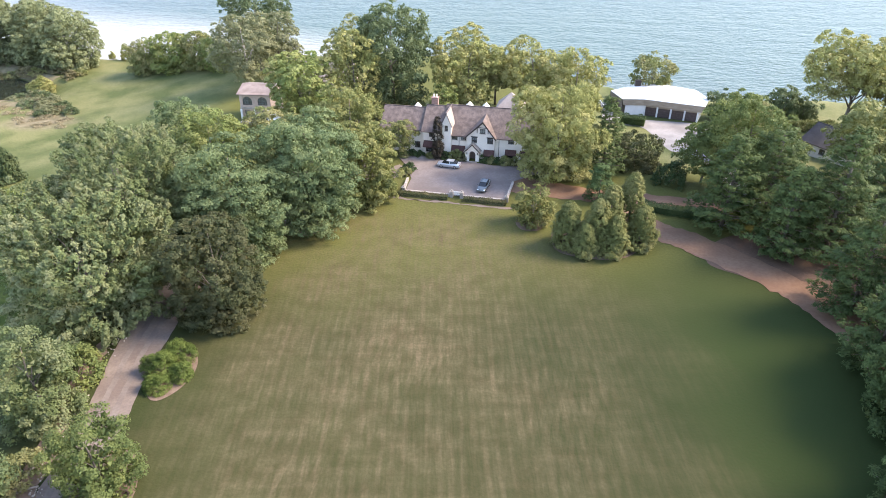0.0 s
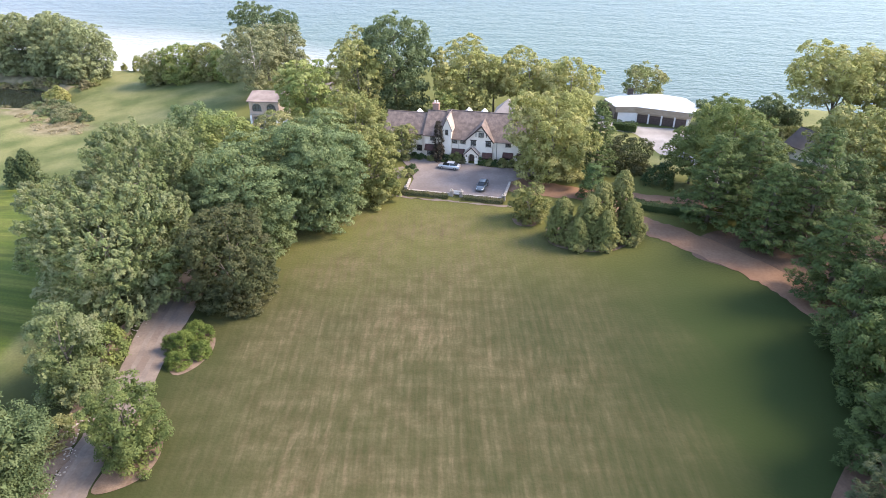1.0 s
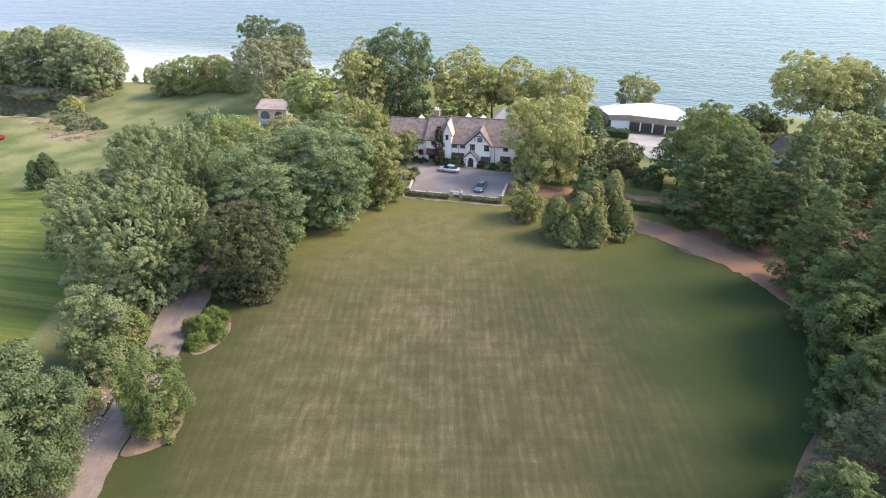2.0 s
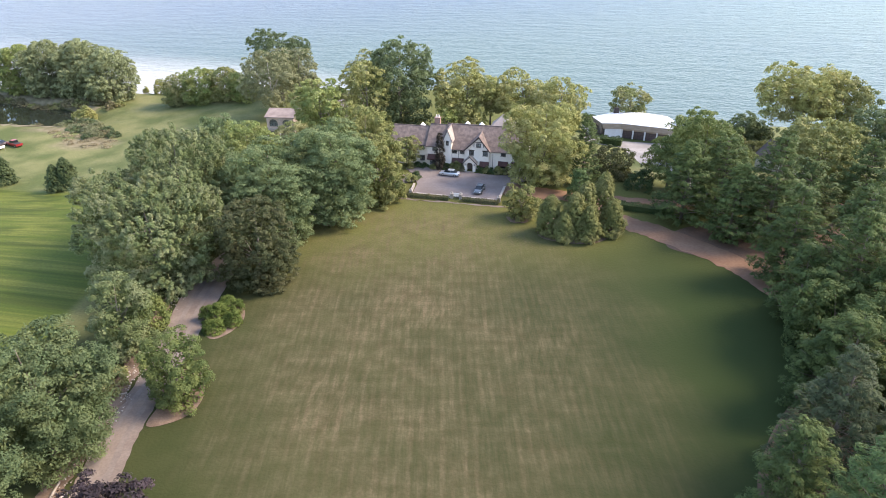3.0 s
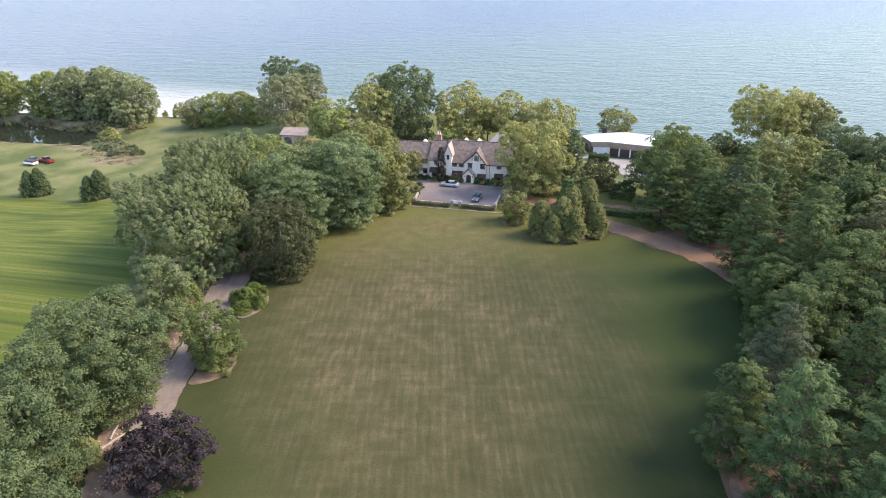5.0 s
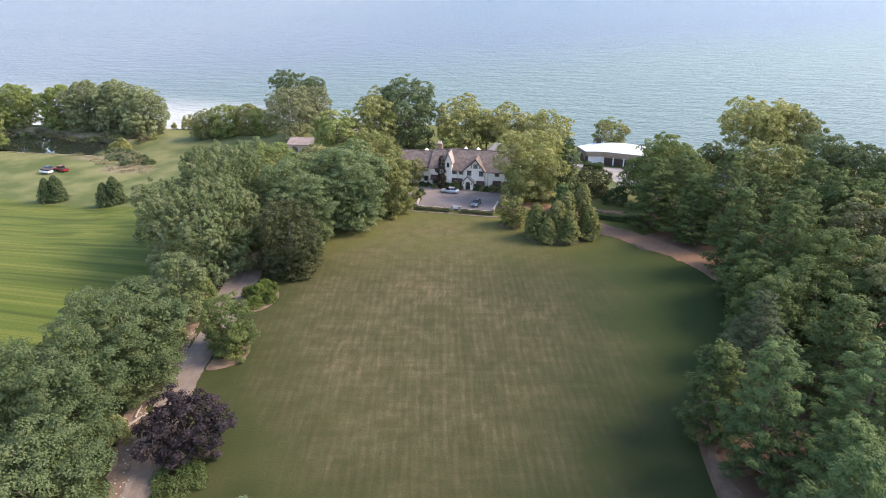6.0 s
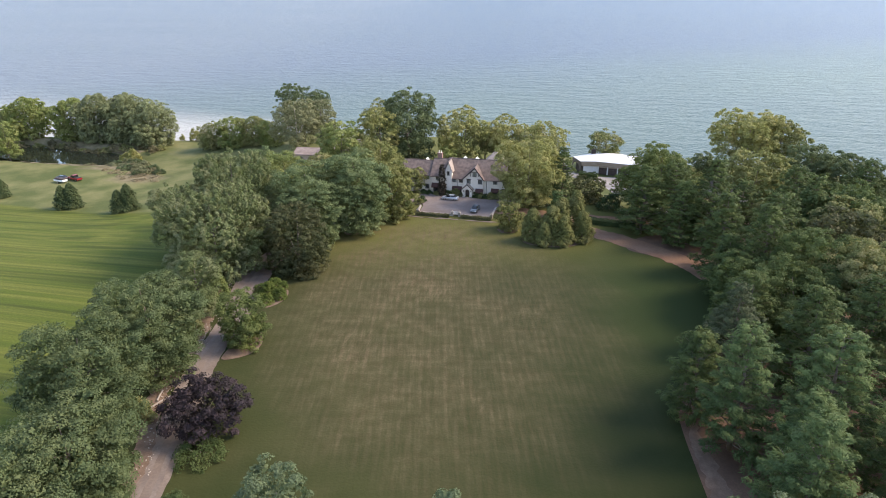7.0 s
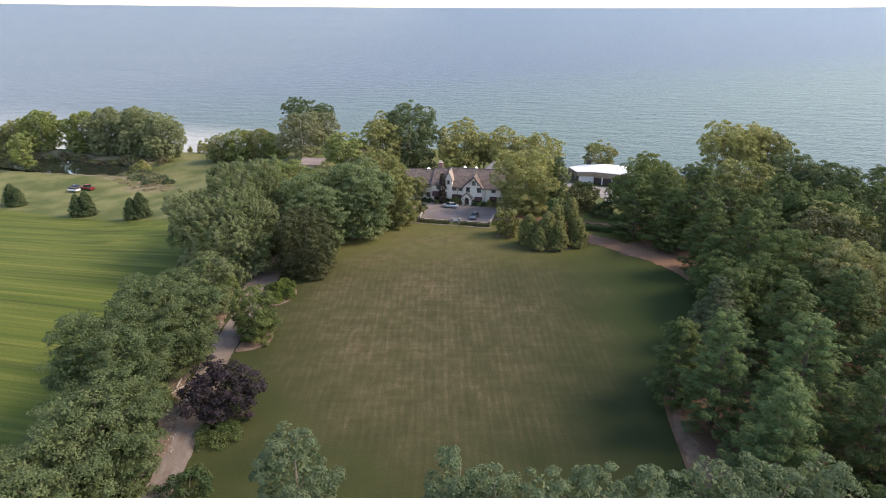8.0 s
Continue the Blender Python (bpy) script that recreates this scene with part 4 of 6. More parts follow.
    bm = bmesh.new()
    prism(bm, [(-1.45, -2.45, 2.0), (-1.25, -2.45, 1.98), (0.4, -2.45, 3.62), (0.375, -2.45, 3.88)], (0, 0.046, 0))
    prism(bm, [(2.2, -2.45, 2.0), (2.0, -2.45, 1.98), (0.35, -2.45, 3.62), (0.375, -2.45, 3.88)], (0, 0.044, 0))
    part("porch_bargeboards", bm, TIMBER, h)
    d = new("front_door")
    d.parent = h
    bm = bmesh.new()
    for i in range(4):
        box(bm, -0.28 + i * 0.33, 0.04 + i * 0.33, -0.62, -0.56, 0.03, 2.15, 0.015)
    part("door_board", bm, DOOR_BROWN, d)
    bm = bmesh.new()
    bmesh.ops.create_uvsphere(bm, u_segments=8, v_segments=6, radius=0.05, matrix=Matrix.Translation((0.9, -0.66, 1.05)))
    part("handle", bm, CHROME, d)
    for u in (-0.7, 1.45):
        bm = bmesh.new()
        box(bm, u - 0.09, u + 0.09, -2.28, -2.101, 1.55, 1.95, 0.02)
        part("wall_lantern", bm, TIMBER, h)
    bm = bmesh.new()
    box(bm, -0.7, 1.45, -2.9, -2.102, -0.1, 0.1, 0.02)
    part("step", bm, STONE, h)
    for q in upper + lower:
        window(h, q[0], q[1], q[2], q[3], -0.65 if -1 < q[0] < 4.6 else 0.1, 2 if q[1] - q[0] > 1.5 else 1)
    for q in wing_holes:
        window(h, q[0], q[1], q[2], q[3], -0.22, 1)
    for q in far_holes:
        window(h, q[0], q[1], q[2], q[3], 0.7, 1)
    for u0, u1, z0, z1 in ((-4.3, -1.45, 1.45, 2.45), (2.55, 4.75, 1.15, 2.3), (6.9, 9.2, 1.4, 2.4), (9.9, 12.1, 1.4, 2.4)):
        awning(h, u0, u1, z0, z1, -0.755 if u0 == 2.55 else -0.005)
    awning(h, -10.2, -7.3, 2.0, 3.15, -0.355, 1.1)
    for q in upper:
        bm = bmesh.new()
        v = -0.753 if -1 < q[0] < 4.6 else -0.003
        box(bm, q[0] - 0.14, q[1] + 0.14, v - 0.06, v, q[3] + 0.02, q[3] + 0.2)
        part("lintel", bm, TIMBER, h)
    for u0, u1 in ((-4.3, -1.75), (5.15, 13.9)):
        bm = bmesh.new()
        box(bm, u0, u1, -0.68, -0.56, 4.62, 4.74)
        part("gutter", bm, TIMBER, h)
    for u in (-2.75, 5.55):
        bm = bmesh.new()
        tube(bm, [(u, -0.08, 4.6), (u, -0.08, 0.1)], [0.05, 0.05], 8)
        part("downpipe", bm, TIMBER, h)
    # chimney
    c = new("chimney")
    c.parent = h
    bm = bmesh.new()
    box(bm, -9.75, -8.4, 5.2, 6.2, 7.4, 10.3)
    box(bm, -9.85, -8.3, 5.1, 6.3, 10.301, 10.5, 0.02)
    part("chimney_stack", bm, BRICK, c, "red brick stack")
    for u in (-9.35, -8.75):
        bm = bmesh.new()
        tube(bm, [(u, 5.7, 10.5), (u, 5.7, 10.85), (u, 5.7, 11.1)], [0.2, 0.15, 0.17], 10)
        part("chimney_pot", bm, STUCCO, c, "pale clay pot")
    # rear hipped pavilion with a pale sunlit roof, and small rear dormers
    bm = bmesh.new()
    box(bm, 3.6, 8.8, 10.4, 15.2, 0, 7.4)
    part("pavilion_wall", bm, STUCCO, h)
    for name, a, b, mat in (("pavilion_roof", (3.2, 10.0), (9.2, 10.0), GREY_ROOF), ("pavilion_roof", (9.2, 10.0), (9.2, 15.6), GREY_ROOF),
                            ("pavilion_roof", (9.2, 15.6), (3.2, 15.6), GREY_ROOF), ("pavilion_roof", (3.2, 15.6), (3.2, 10.0), GREY_ROOF)):
        bm = bmesh.new()
        prism(bm, [(*a, 7.3), (*b, 7.3), (6.2, 12.8, 10.3)], (0, 0, -0.15))
        part(name, bm, mat, h)
    for u in (-13.2, -1.9, 1.6):
        bm = bmesh.new()
        zz = 8.3 if u > -10 else 7.3
        box(bm, u - 0.6, u + 0.6, 5.4, 7.2, zz - 2, zz + 0.45)
        prism(bm, [(u - 0.8, 5.2, zz + 0.452), (u + 0.8, 5.2, zz + 0.452), (u, 5.2, zz + 1.25)], (0, 2.1, 0))
        part("dormer", bm, WHITE, h)


manor()


# ---- the court: paving, low wall, gate piers ----
def flat_patch(name, pts, z, material, label, category, thick=0.3):
    bm = bmesh.new()
    prism(bm, [(x, y, z) for x, y in pts], (0, 0, -thick))
    return tagged(new(name, mesh_of(name, bm, material)), label, category, kind="structure")


court = [at_house(u, v) for u, v in ((-15.5, -2.4), (-12.4, -7), (-9.8, -12.6), (-9.6, -17.9), (9.6, -17.9), (9.8, -10), (14, -5.5), (18, -4.5), (17, -1.8), (5, -3.4), (3, -3.0), (-6, -2.2), (-10, -0.4))]
flat_patch("pavement", court, HZ + 0.12, ASPHALT, "worn grey asphalt forecourt with tree shade", "forecourt")


def low_wall(u0, v0, u1, v1, z=0.15):
    x0, y0 = at_house(u0, v0)
    x1, y1 = at_house(u1, v1)
    L, turn = math.hypot(x1 - x0, y1 - y0), math.degrees(math.atan2(y1 - y0, x1 - x0))
    w = thing("garden_wall", x0, y0, HZ - 0.5, "low pale stone garden wall round the court", "wall", turn)
    bm = bmesh.new()
    box(bm, 0, L, -0.18, 0.18, -0.3, z + 0.5)
    part("masonry", bm, STONE, w)
    n = max(1, round(L / 0.9))
    for i in range(n):
        bm = bmesh.new()
        box(bm, L * i / n + 0.006, L * (i + 1) / n - 0.006, -0.24, 0.24, z + 0.501, z + 0.59, 0.015)
        part("coping_stone", bm, STONE, w)


def pier(u, v, high=1.0):
    x, y = at_house(u, v)
    w = thing("gate_pier", x, y, HZ - 0.5, "pale stone pier with a flat cap", "pier", HTURN, group="court piers")
    bm = bmesh.new()
    box(bm, -0.3, 0.3, -0.3, 0.3, -0.3, high + 0.5, 0.02)
    part("shaft", bm, STONE, w)
    bm = bmesh.new()
    box(bm, -0.4, 0.4, -0.4, 0.4, high + 0.501, high + 0.66, 0.03)
    part("cap", bm, STONE, w)
    bm = bmesh.new()
    bmesh.ops.create_uvsphere(bm, u_segments=10, v_segments=8, radius=0.2, matrix=Matrix.Translation((0, 0, high + 0.84)))
    part("finial", bm, STONE, w, smooth=True)


low_wall(-9.8, -18.1, -1.0, -18.1)
low_wall(1.5, -18.1, 9.4, -18.1)
low_wall(-9.9, -17.9, -10.3, -13.4, 0.5)
low_wall(9.6, -17.9, 9.9, -11.0, 0.5)
for u, v in ((-0.7, -18.1), (1.2, -18.1), (9.6, -18.1), (-9.9, -18.1)):
    pier(u, v, 0.7)
gx, gy = at_house(0.25, -18.1)
gate = thing("garden_gate", gx, gy, HZ, "low white wooden garden gate between stone piers", "gate", HTURN)
for i in range(7):
    bm = bmesh.new()
    box(bm, -0.54 + i * 0.16, -0.46 + i * 0.16, -0.02, 0.02, 0.08, 0.95)
    part("slat", bm, WHITE, gate)
for z in (0.25, 0.75):
    bm = bmesh.new()
    box(bm, -0.6, 0.6, 0.021, 0.06, z, z + 0.09)
    part("rail", bm, WHITE, gate)
for u0, u1 in ((-10.4, -1.2), (1.7, 9.7)):
    x0, y0 = at_house(u0, -19.0)
    x1, y1 = at_house(u1, -19.0)
    hedge(x0, y0, x1, y1, 1.0, 0.8, "hedge", "clipped hedge below the court wall, browning on top")
x0, y0 = at_house(-11.0, -20.2)
x1, y1 = at_house(11.5, -20.2)
ribbon("edging", [(x0 - 3, y0 + 1.5), (x0, y0), ((x0 + x1) / 2, (y0 + y1) / 2), (x1, y1), (x1 + 1.5, y1 + 0.3)], [0.4, 0.6, 0.45, 0.6, 0.4], DRIVE, "strip of bare earth below the hedge", "edging", 0.05)


# ---- cars ----
def wheel(parent, x, y, r=0.33, w=0.2):
    k = new("wheel")
    k.parent = parent
    bm = bmesh.new()
    ring = [(r - 0.12, -w / 2), (r - 0.02, -w / 2), (r, -w / 2 + 0.03), (r, w / 2 - 0.03), (r - 0.02, w / 2), (r - 0.12, w / 2)]
    rows = [[bm.verts.new((x + q * math.cos(a), y + s, r + q * math.sin(a))) for q, s in ring] for a in np.linspace(0, 2 * math.pi, 18, endpoint=False)]
    for i in range(18):
        for j in range(6):
            a, b = rows[i], rows[(i + 1) % 18]
            bm.faces.new((a[j], a[(j + 1) % 6], b[(j + 1) % 6], b[j]))
    part("tyre", bm, RUBBER, k, smooth=True)
    bm = bmesh.new()
    bmesh.ops.create_cone(bm, cap_ends=True, segments=16, radius1=r - 0.11, radius2=r - 0.11, depth=w * 0.8,
                          matrix=Matrix.Translation((x, y, r)) @ Matrix.Rotation(radians(90), 4, "X"))
    part("rim", bm, CHROME, k)


def loft(bm, sections):
    """A closed skin through half sections (x, [(y, z), ...]) mirrored about y = 0."""
    rings = []
    for x, prof in sections:
        ring = [bm.verts.new((x, y, z)) for y, z in prof] + [bm.verts.new((x, -y, z)) for y, z in reversed(prof)]
        rings.append(ring)
    n = len(rings[0])
    for a, b in zip(rings, rings[1:]):
        for k in range(n):
            bm.faces.new((a[k], a[(k + 1) % n], b[(k + 1) % n], b[k]))
    bm.faces.new(rings[0])
    bm.faces.new(list(reversed(rings[-1])))
    return bm


def sedan(name, x, y, turn, paint, label):
    c = thing(name, x, y, HZ + 0.12, label, "car", turn)
    bm = bmesh.new()

    def sec(x, w, low, belt, top):
        return x, [(w * 0.9, low), (w, low + 0.14), (w, (low + belt) / 2 + 0.05), (w * 0.96, belt), (w * 0.80, top), (w * 0.35, top + 0.03)]
    loft(bm, [sec(-2.38, 0.66, 0.36, 0.66, 0.70), sec(-2.25, 0.82, 0.26, 0.86, 0.92), sec(-1.5, 0.88, 0.22, 0.94, 1.00), sec(-0.6, 0.90, 0.20, 0.93, 0.96),
              sec(0.7, 0.90, 0.20, 0.91, 0.94), sec(1.3, 0.89, 0.21, 0.86, 0.93), sec(2.05, 0.84, 0.24, 0.72, 0.80), sec(2.34, 0.66, 0.34, 0.60, 0.64)])
    part("body", bm, paint, c, smooth=True)
    bm = bmesh.new()
    loft(bm, [(-1.78, [(0.66, 0.93), (0.6, 0.98), (0.3, 1.0)]), (-1.15, [(0.76, 0.92), (0.60, 1.36), (0.3, 1.39)]), (-0.1, [(0.79, 0.92), (0.62, 1.42), (0.3, 1.45)]),
              (0.45, [(0.79, 0.91), (0.60, 1.38), (0.3, 1.41)]), (1.32, [(0.72, 0.88), (0.62, 0.94), (0.3, 0.96)])])
    part("windows", bm, GLASS_DARK, c, "dark tinted windows")
    bm = bmesh.new()
    box(bm, -1.12, 0.40, -0.60, 0.60, 1.41, 1.475, 0.025)
    part("roof", bm, paint, c)
    for sx in (-0.33,):
        for sy in (-0.70, 0.70):
            bm = bmesh.new()
            prism(bm, [(sx, sy - 0.10 * (1 if sy > 0 else -1), 1.42), (sx + 0.08, sy - 0.10 * (1 if sy > 0 else -1), 1.42), (sx + 0.08, sy + 0.10 * (1 if sy > 0 else -1), 0.92), (sx, sy + 0.10 * (1 if sy > 0 else -1), 0.92)], (0, 0.02, 0))
            part("door_pillar", bm, paint, c)
    for wx in (-1.38, 1.42):
        for wy in (-0.80, 0.80):
            wheel(c, wx, wy)
    for wy in (-0.56, 0.56):
        bm = bmesh.new()
        box(bm, 2.16, 2.30, wy - 0.18, wy + 0.18, 0.58, 0.72, 0.03)
        part("headlight", bm, LAMP_CLEAR, c)
        bm = bmesh.new()
        box(bm, -2.36, -2.22, wy - 0.2, wy + 0.2, 0.70, 0.84, 0.03)
        part("tail_light", bm, LAMP_RED, c)
        bm = bmesh.new()
        box(bm, 0.78, 0.95, wy * 1.72 - 0.08, wy * 1.72 + 0.08, 0.92, 1.05, 0.03)
        part("mirror", bm, paint, c)
    for bx in (-2.40, 2.30):
        bm = bmesh.new()
        box(bm, bx, bx + 0.10, -0.66, 0.66, 0.36, 0.52, 0.03)
        part("bumper", bm, paint, c)
    return c


def glass_dark():
    m, t, p, _ = blank("tinted_glass")
    p.inputs["Base Color"].default_value = (0.015, 0.018, 0.02, 1)
    p.inputs["Roughness"].default_value = 0.05
    return m


GLASS_DARK = glass_dark()
cx, cy = at_house(-3.7, -5.8)
sedan("car", cx, cy, HTURN + 176, SILVER_CAR, "silver sedan parked in front of the house")
cx, cy = at_house(4.7, -14.1)
sedan("car", cx, cy, HTURN - 95, DARK_CAR, "charcoal sedan parked facing the garden wall")


def pickup(x, y, turn):
    c = thing("pickup_truck", x, y, ground_at(x, y), "dark red pickup truck parked on the grass", "truck", turn)
    bm = bmesh.new()
    loft(bm, [(-2.7, [(0.9, 0.5), (0.94, 0.8), (0.94, 1.1)]), (-0.6, [(0.92, 0.42), (0.96, 0.8), (0.95, 1.12)]), (1.2, [(0.92, 0.42), (0.96, 0.8), (0.94, 1.1)]), (2.5, [(0.88, 0.45), (0.92, 0.75), (0.86, 0.98)]), (2.7, [(0.8, 0.5), (0.84, 0.7), (0.76, 0.88)])])
    part("body", bm, RED_CAR, c)
    bm = bmesh.new()
    loft(bm, [(-0.75, [(0.88, 1.1), (0.74, 1.78), (0.4, 1.82)]), (0.55, [(0.88, 1.1), (0.74, 1.78), (0.4, 1.82)]), (1.35, [(0.86, 1.08), (0.8, 1.16), (0.4, 1.18)])])
    part("windows", bm, GLASS_DARK, c)
    bm = bmesh.new()
    box(bm, -0.75, 0.5, -0.74, 0.74, 1.80, 1.87, 0.03)
    part("roof", bm, RED_CAR, c)
    bm = bmesh.new()
    box(bm, -2.6, -0.8, -0.82, 0.82, 1.121, 1.15)
    part("bed_cover", bm, RUBBER, c)
    for wx in (-1.7, 1.75):
        for wy in (-0.84, 0.84):
            wheel(c, wx, wy, 0.38, 0.24)


pickup(-122.9, 157.4, 150)
tr = thing("utility_trailer", -126.2, 154.6, ground_at(-126.2, 154.6), "small white utility trailer with a dark load on the grass", "trailer", -20)
bm = bmesh.new()
box(bm, -2.0, 2.0, -0.95, 0.95, 0.55, 1.15, 0.05)
part("box_body", bm, WHITE, tr)
bm = bmesh.new()
box(bm, -1.9, 1.9, -0.85, 0.85, 1.151, 1.55, 0.12)
part("load", bm, TIMBER, tr, "dark tarped load")
bm = bmesh.new()
box(bm, 2.0, 3.0, -0.05, 0.05, 0.5, 0.6)
box(bm, 2.85, 2.95, -0.05, 0.05, -0.05, 0.5)
part("tow_bar", bm, CHROME, tr)
for wy in (-1.0, 1.0):
    wheel(tr, -0.2, wy, 0.34, 0.2)
cv = thing("car", -127.6, 158.6, ground_at(-127.6, 158.6), "dark maroon car parked on the grass", "car", -12)
bm = bmesh.new()
loft(bm, [(-2.3, [(0.74, 0.35), (0.84, 0.6), (0.8, 0.85)]), (-1.2, [(0.86, 0.25), (0.9, 0.6), (0.86, 0.92)]), (1.2, [(0.86, 0.25), (0.9, 0.6), (0.86, 0.9)]), (2.3, [(0.74, 0.35), (0.82, 0.55), (0.74, 0.72)])])
part("body", bm, DOOR_BROWN, cv, smooth=True)
bm = bmesh.new()
loft(bm, [(-1.8, [(0.7, 0.88), (0.62, 0.95), (0.3, 0.97)]), (-1.0, [(0.78, 0.9), (0.62, 1.36), (0.3, 1.4)]), (0.4, [(0.78, 0.9), (0.62, 1.38), (0.3, 1.42)]), (1.3, [(0.72, 0.86), (0.62, 0.92), (0.3, 0.94)])])
part("windows", bm, GLASS_DARK, cv)
for wx in (-1.4, 1.4):
    for wy in (-0.8, 0.8):
        wheel(cv, wx, wy)


# ---- the modern house by the lake ----
def modern_house():
    z0 = -1.95
    h = thing("modern_house", 55, 158, z0, "low modern house, broad white roof, four brown garage doors", "house")
    plan = [(44.6, 162.8), (46.0, 156.2), (51.2, 156.0), (64.6, 150.4), (67.5, 156), (66.4, 163.2), (58, 168.5), (51, 167)]
    loc = [(x - 55, y - 158) for x, y in plan]
    mid = Vector((sum(p[0] for p in loc) / len(loc), sum(p[1] for p in loc) / len(loc), 0))

    def ring(scale, z):
        return [Vector((mid.x + (x - mid.x) * scale, mid.y + (y - mid.y) * scale, z)) for x, y in loc]
    n = len(loc)
    # roof skin rises gently to the middle
    for i in range(n):
        bm = bmesh.new()
        o, q = ring(1.0, 4.4), ring(0.42, 5.25)
        j = (i + 1) % n
        prism(bm, [o[i], o[j], q[j], q[i]], (0, 0, -0.12))
        part("roof_panel", bm, MEMBRANE, h)
    bm = bmesh.new()
    prism(bm, ring(0.42, 5.25), (0, 0, -0.12))
    part("roof_cap", bm, MEMBRANE, h)
    # deep fascia leaning in
    for i in range(n):
        bm = bmesh.new()
        o, q = ring(0.995, 4.27), ring(0.955, 2.75)
        j = (i + 1) % n
        v = [bm.verts.new(p) for p in (o[i], o[j], q[j], q[i])]
        f = bm.faces.new(v)
        r = bmesh.ops.extrude_face_region(bm, geom=[f])["geom"]
        c = (o[i] + o[j]) / 2 - mid
        c.z = 0
        for e in r:
            if isinstance(e, bmesh.types.BMVert):
                e.co -= c.normalized() * 0.15
        part("fascia", bm, FASCIA, h)
    # walls behind, and the soffit
    bm = bmesh.new()
    prism(bm, ring(0.955, 2.8), (0, 0, -0.08))
    part("soffit", bm, WOOD_GREY, h)
    w = ring(0.90, 0)
    for i in range(n):
        j = (i + 1) % n
        if i == 2:
            continue
        bm = bmesh.new()
        c = ((w[i] + w[j]) / 2 - mid).normalized() * -0.25
        prism(bm, [w[i] - Vector((0, 0, 0.4)), w[j] - Vector((0, 0, 0.4)), w[j] + Vector((0, 0, 2.72)), w[i] + Vector((0, 0, 2.72))], c)
        part("wall", bm, WHITE if i in (1, 3) else TIMBER if i == 0 else FASCIA, h)
    # garage front: five white posts, four panelled doors
    a, b = w[2], w[3]
    d = (b - a).normalized()
    inward = Vector((-d.y, d.x, 0))
    L = (b - a).length
    bay = L / 4
    for i in range(5):
        p = a + d * min(max(i * bay, 0.2), L - 0.2)
        bm = bmesh.new()
        prism(bm, [p - d * 0.2, p + d * 0.2, p + d * 0.2 + inward * 0.35, p - d * 0.2 + inward * 0.35], (0, 0, 2.72))
        part("post", bm, WHITE, h)
    for i in range(4):
        g = new("garage_door")
        g.parent = h
        for k in range(4):
            bm = bmesh.new()
            p, q = a + d * (i * bay + 0.21) + inward * 0.2, a + d * ((i + 1) * bay - 0.21) + inward * 0.2
            z = 0.02 + k * 0.56
            prism(bm, [p + Vector((0, 0, z)), q + Vector((0, 0, z)), q + Vector((0, 0, z + 0.545)), p + Vector((0, 0, z + 0.545))], inward * 0.06)
            part("door_panel", bm, DOOR_BROWN, g)
    bm = bmesh.new()
    p, q = a + inward * 0.12, b + inward * 0.12
    prism(bm, [p + Vector((0, 0, 2.28)), q + Vector((0, 0, 2.28)), q + Vector((0, 0, 2.72)), p + Vector((0, 0, 2.72))], inward * 0.1)
    part("lintel", bm, FASCIA, h)
    bm = bmesh.new()
    box(bm, -3.6, -2.2, 7.2, 8.4, 4.0, 6.2, 0.05)
    part("chimney", bm, TIMBER, h)
    bm = bmesh.new()
    tube(bm, [(9.4, -2.6, 4.4), (9.4, -2.6, 5.2)], [0.03, 0.03], 6)
    tube(bm, [(12.2, -1.6, 4.4), (12.2, -1.6, 5.2)], [0.03, 0.03], 6)
    tube(bm, [(9.4, -2.6, 5.2), (12.2, -1.6, 5.2)], [0.03, 0.03], 6)
    part("roof_rail", bm, CHROME, h)
    # the west end: a dark wall set back under an arched edge, a stair with a white rail before it
    p, q = Vector((*loc[0], 0)), Vector((*loc[1], 0))
    d = (q - p).normalized()
    side = Vector((d.y, -d.x, 0))
    L = (q - p).length
    arch = [p + d * (L * u) + Vector((0, 0, 4.25)) for u in (0.0, 1.0)]
    arch += [p + d * (L * u) + Vector((0, 0, 1.4 + 2.2 * math.sin(math.pi * u))) for u in np.linspace(1.0, 0.0, 13)]
    for k in range(12):
        bm = bmesh.new()
        a0, a1 = arch[2 + k], arch[3 + k]
        t0, t1 = Vector((a0.x, a0.y, 4.25)), Vector((a1.x, a1.y, 4.25))
        prism(bm, [a0, a1, t1, t0], side * 0.16)
        part("arched_board", bm, DARK_FASCIA, h)
    for k in range(7):
        bm = bmesh.new()
        c = p + side * (2.6 - 0.1 * k) + d * (0.8 + 0.62 * k)
        prism(bm, [c - side * 0.8, c + side * 0.8, c + side * 0.8 + d * 0.6, c - side * 0.8 + d * 0.6], (0, 0, 0.3 + 0.22 * (6 - k)))
        part("stair_tread", bm, CONCRETE, h)
    bm = bmesh.new()
    tube(bm, [p + side * 3.4 + d * 0.8 + Vector((0, 0, 2.6)), p + side * 2.8 + d * 5.0 + Vector((0, 0, 1.1))], [0.06, 0.06], 6)
    for k in range(4):
        c = p + side * (3.4 - 0.2 * k) + d * (0.8 + 1.4 * k)
        tube(bm, [c + Vector((0, 0, 0.1)), c + Vector((0, 0, 2.6 - 0.5 * k))], [0.04, 0.04], 6)
    part("stair_rail", bm, WHITE, h)


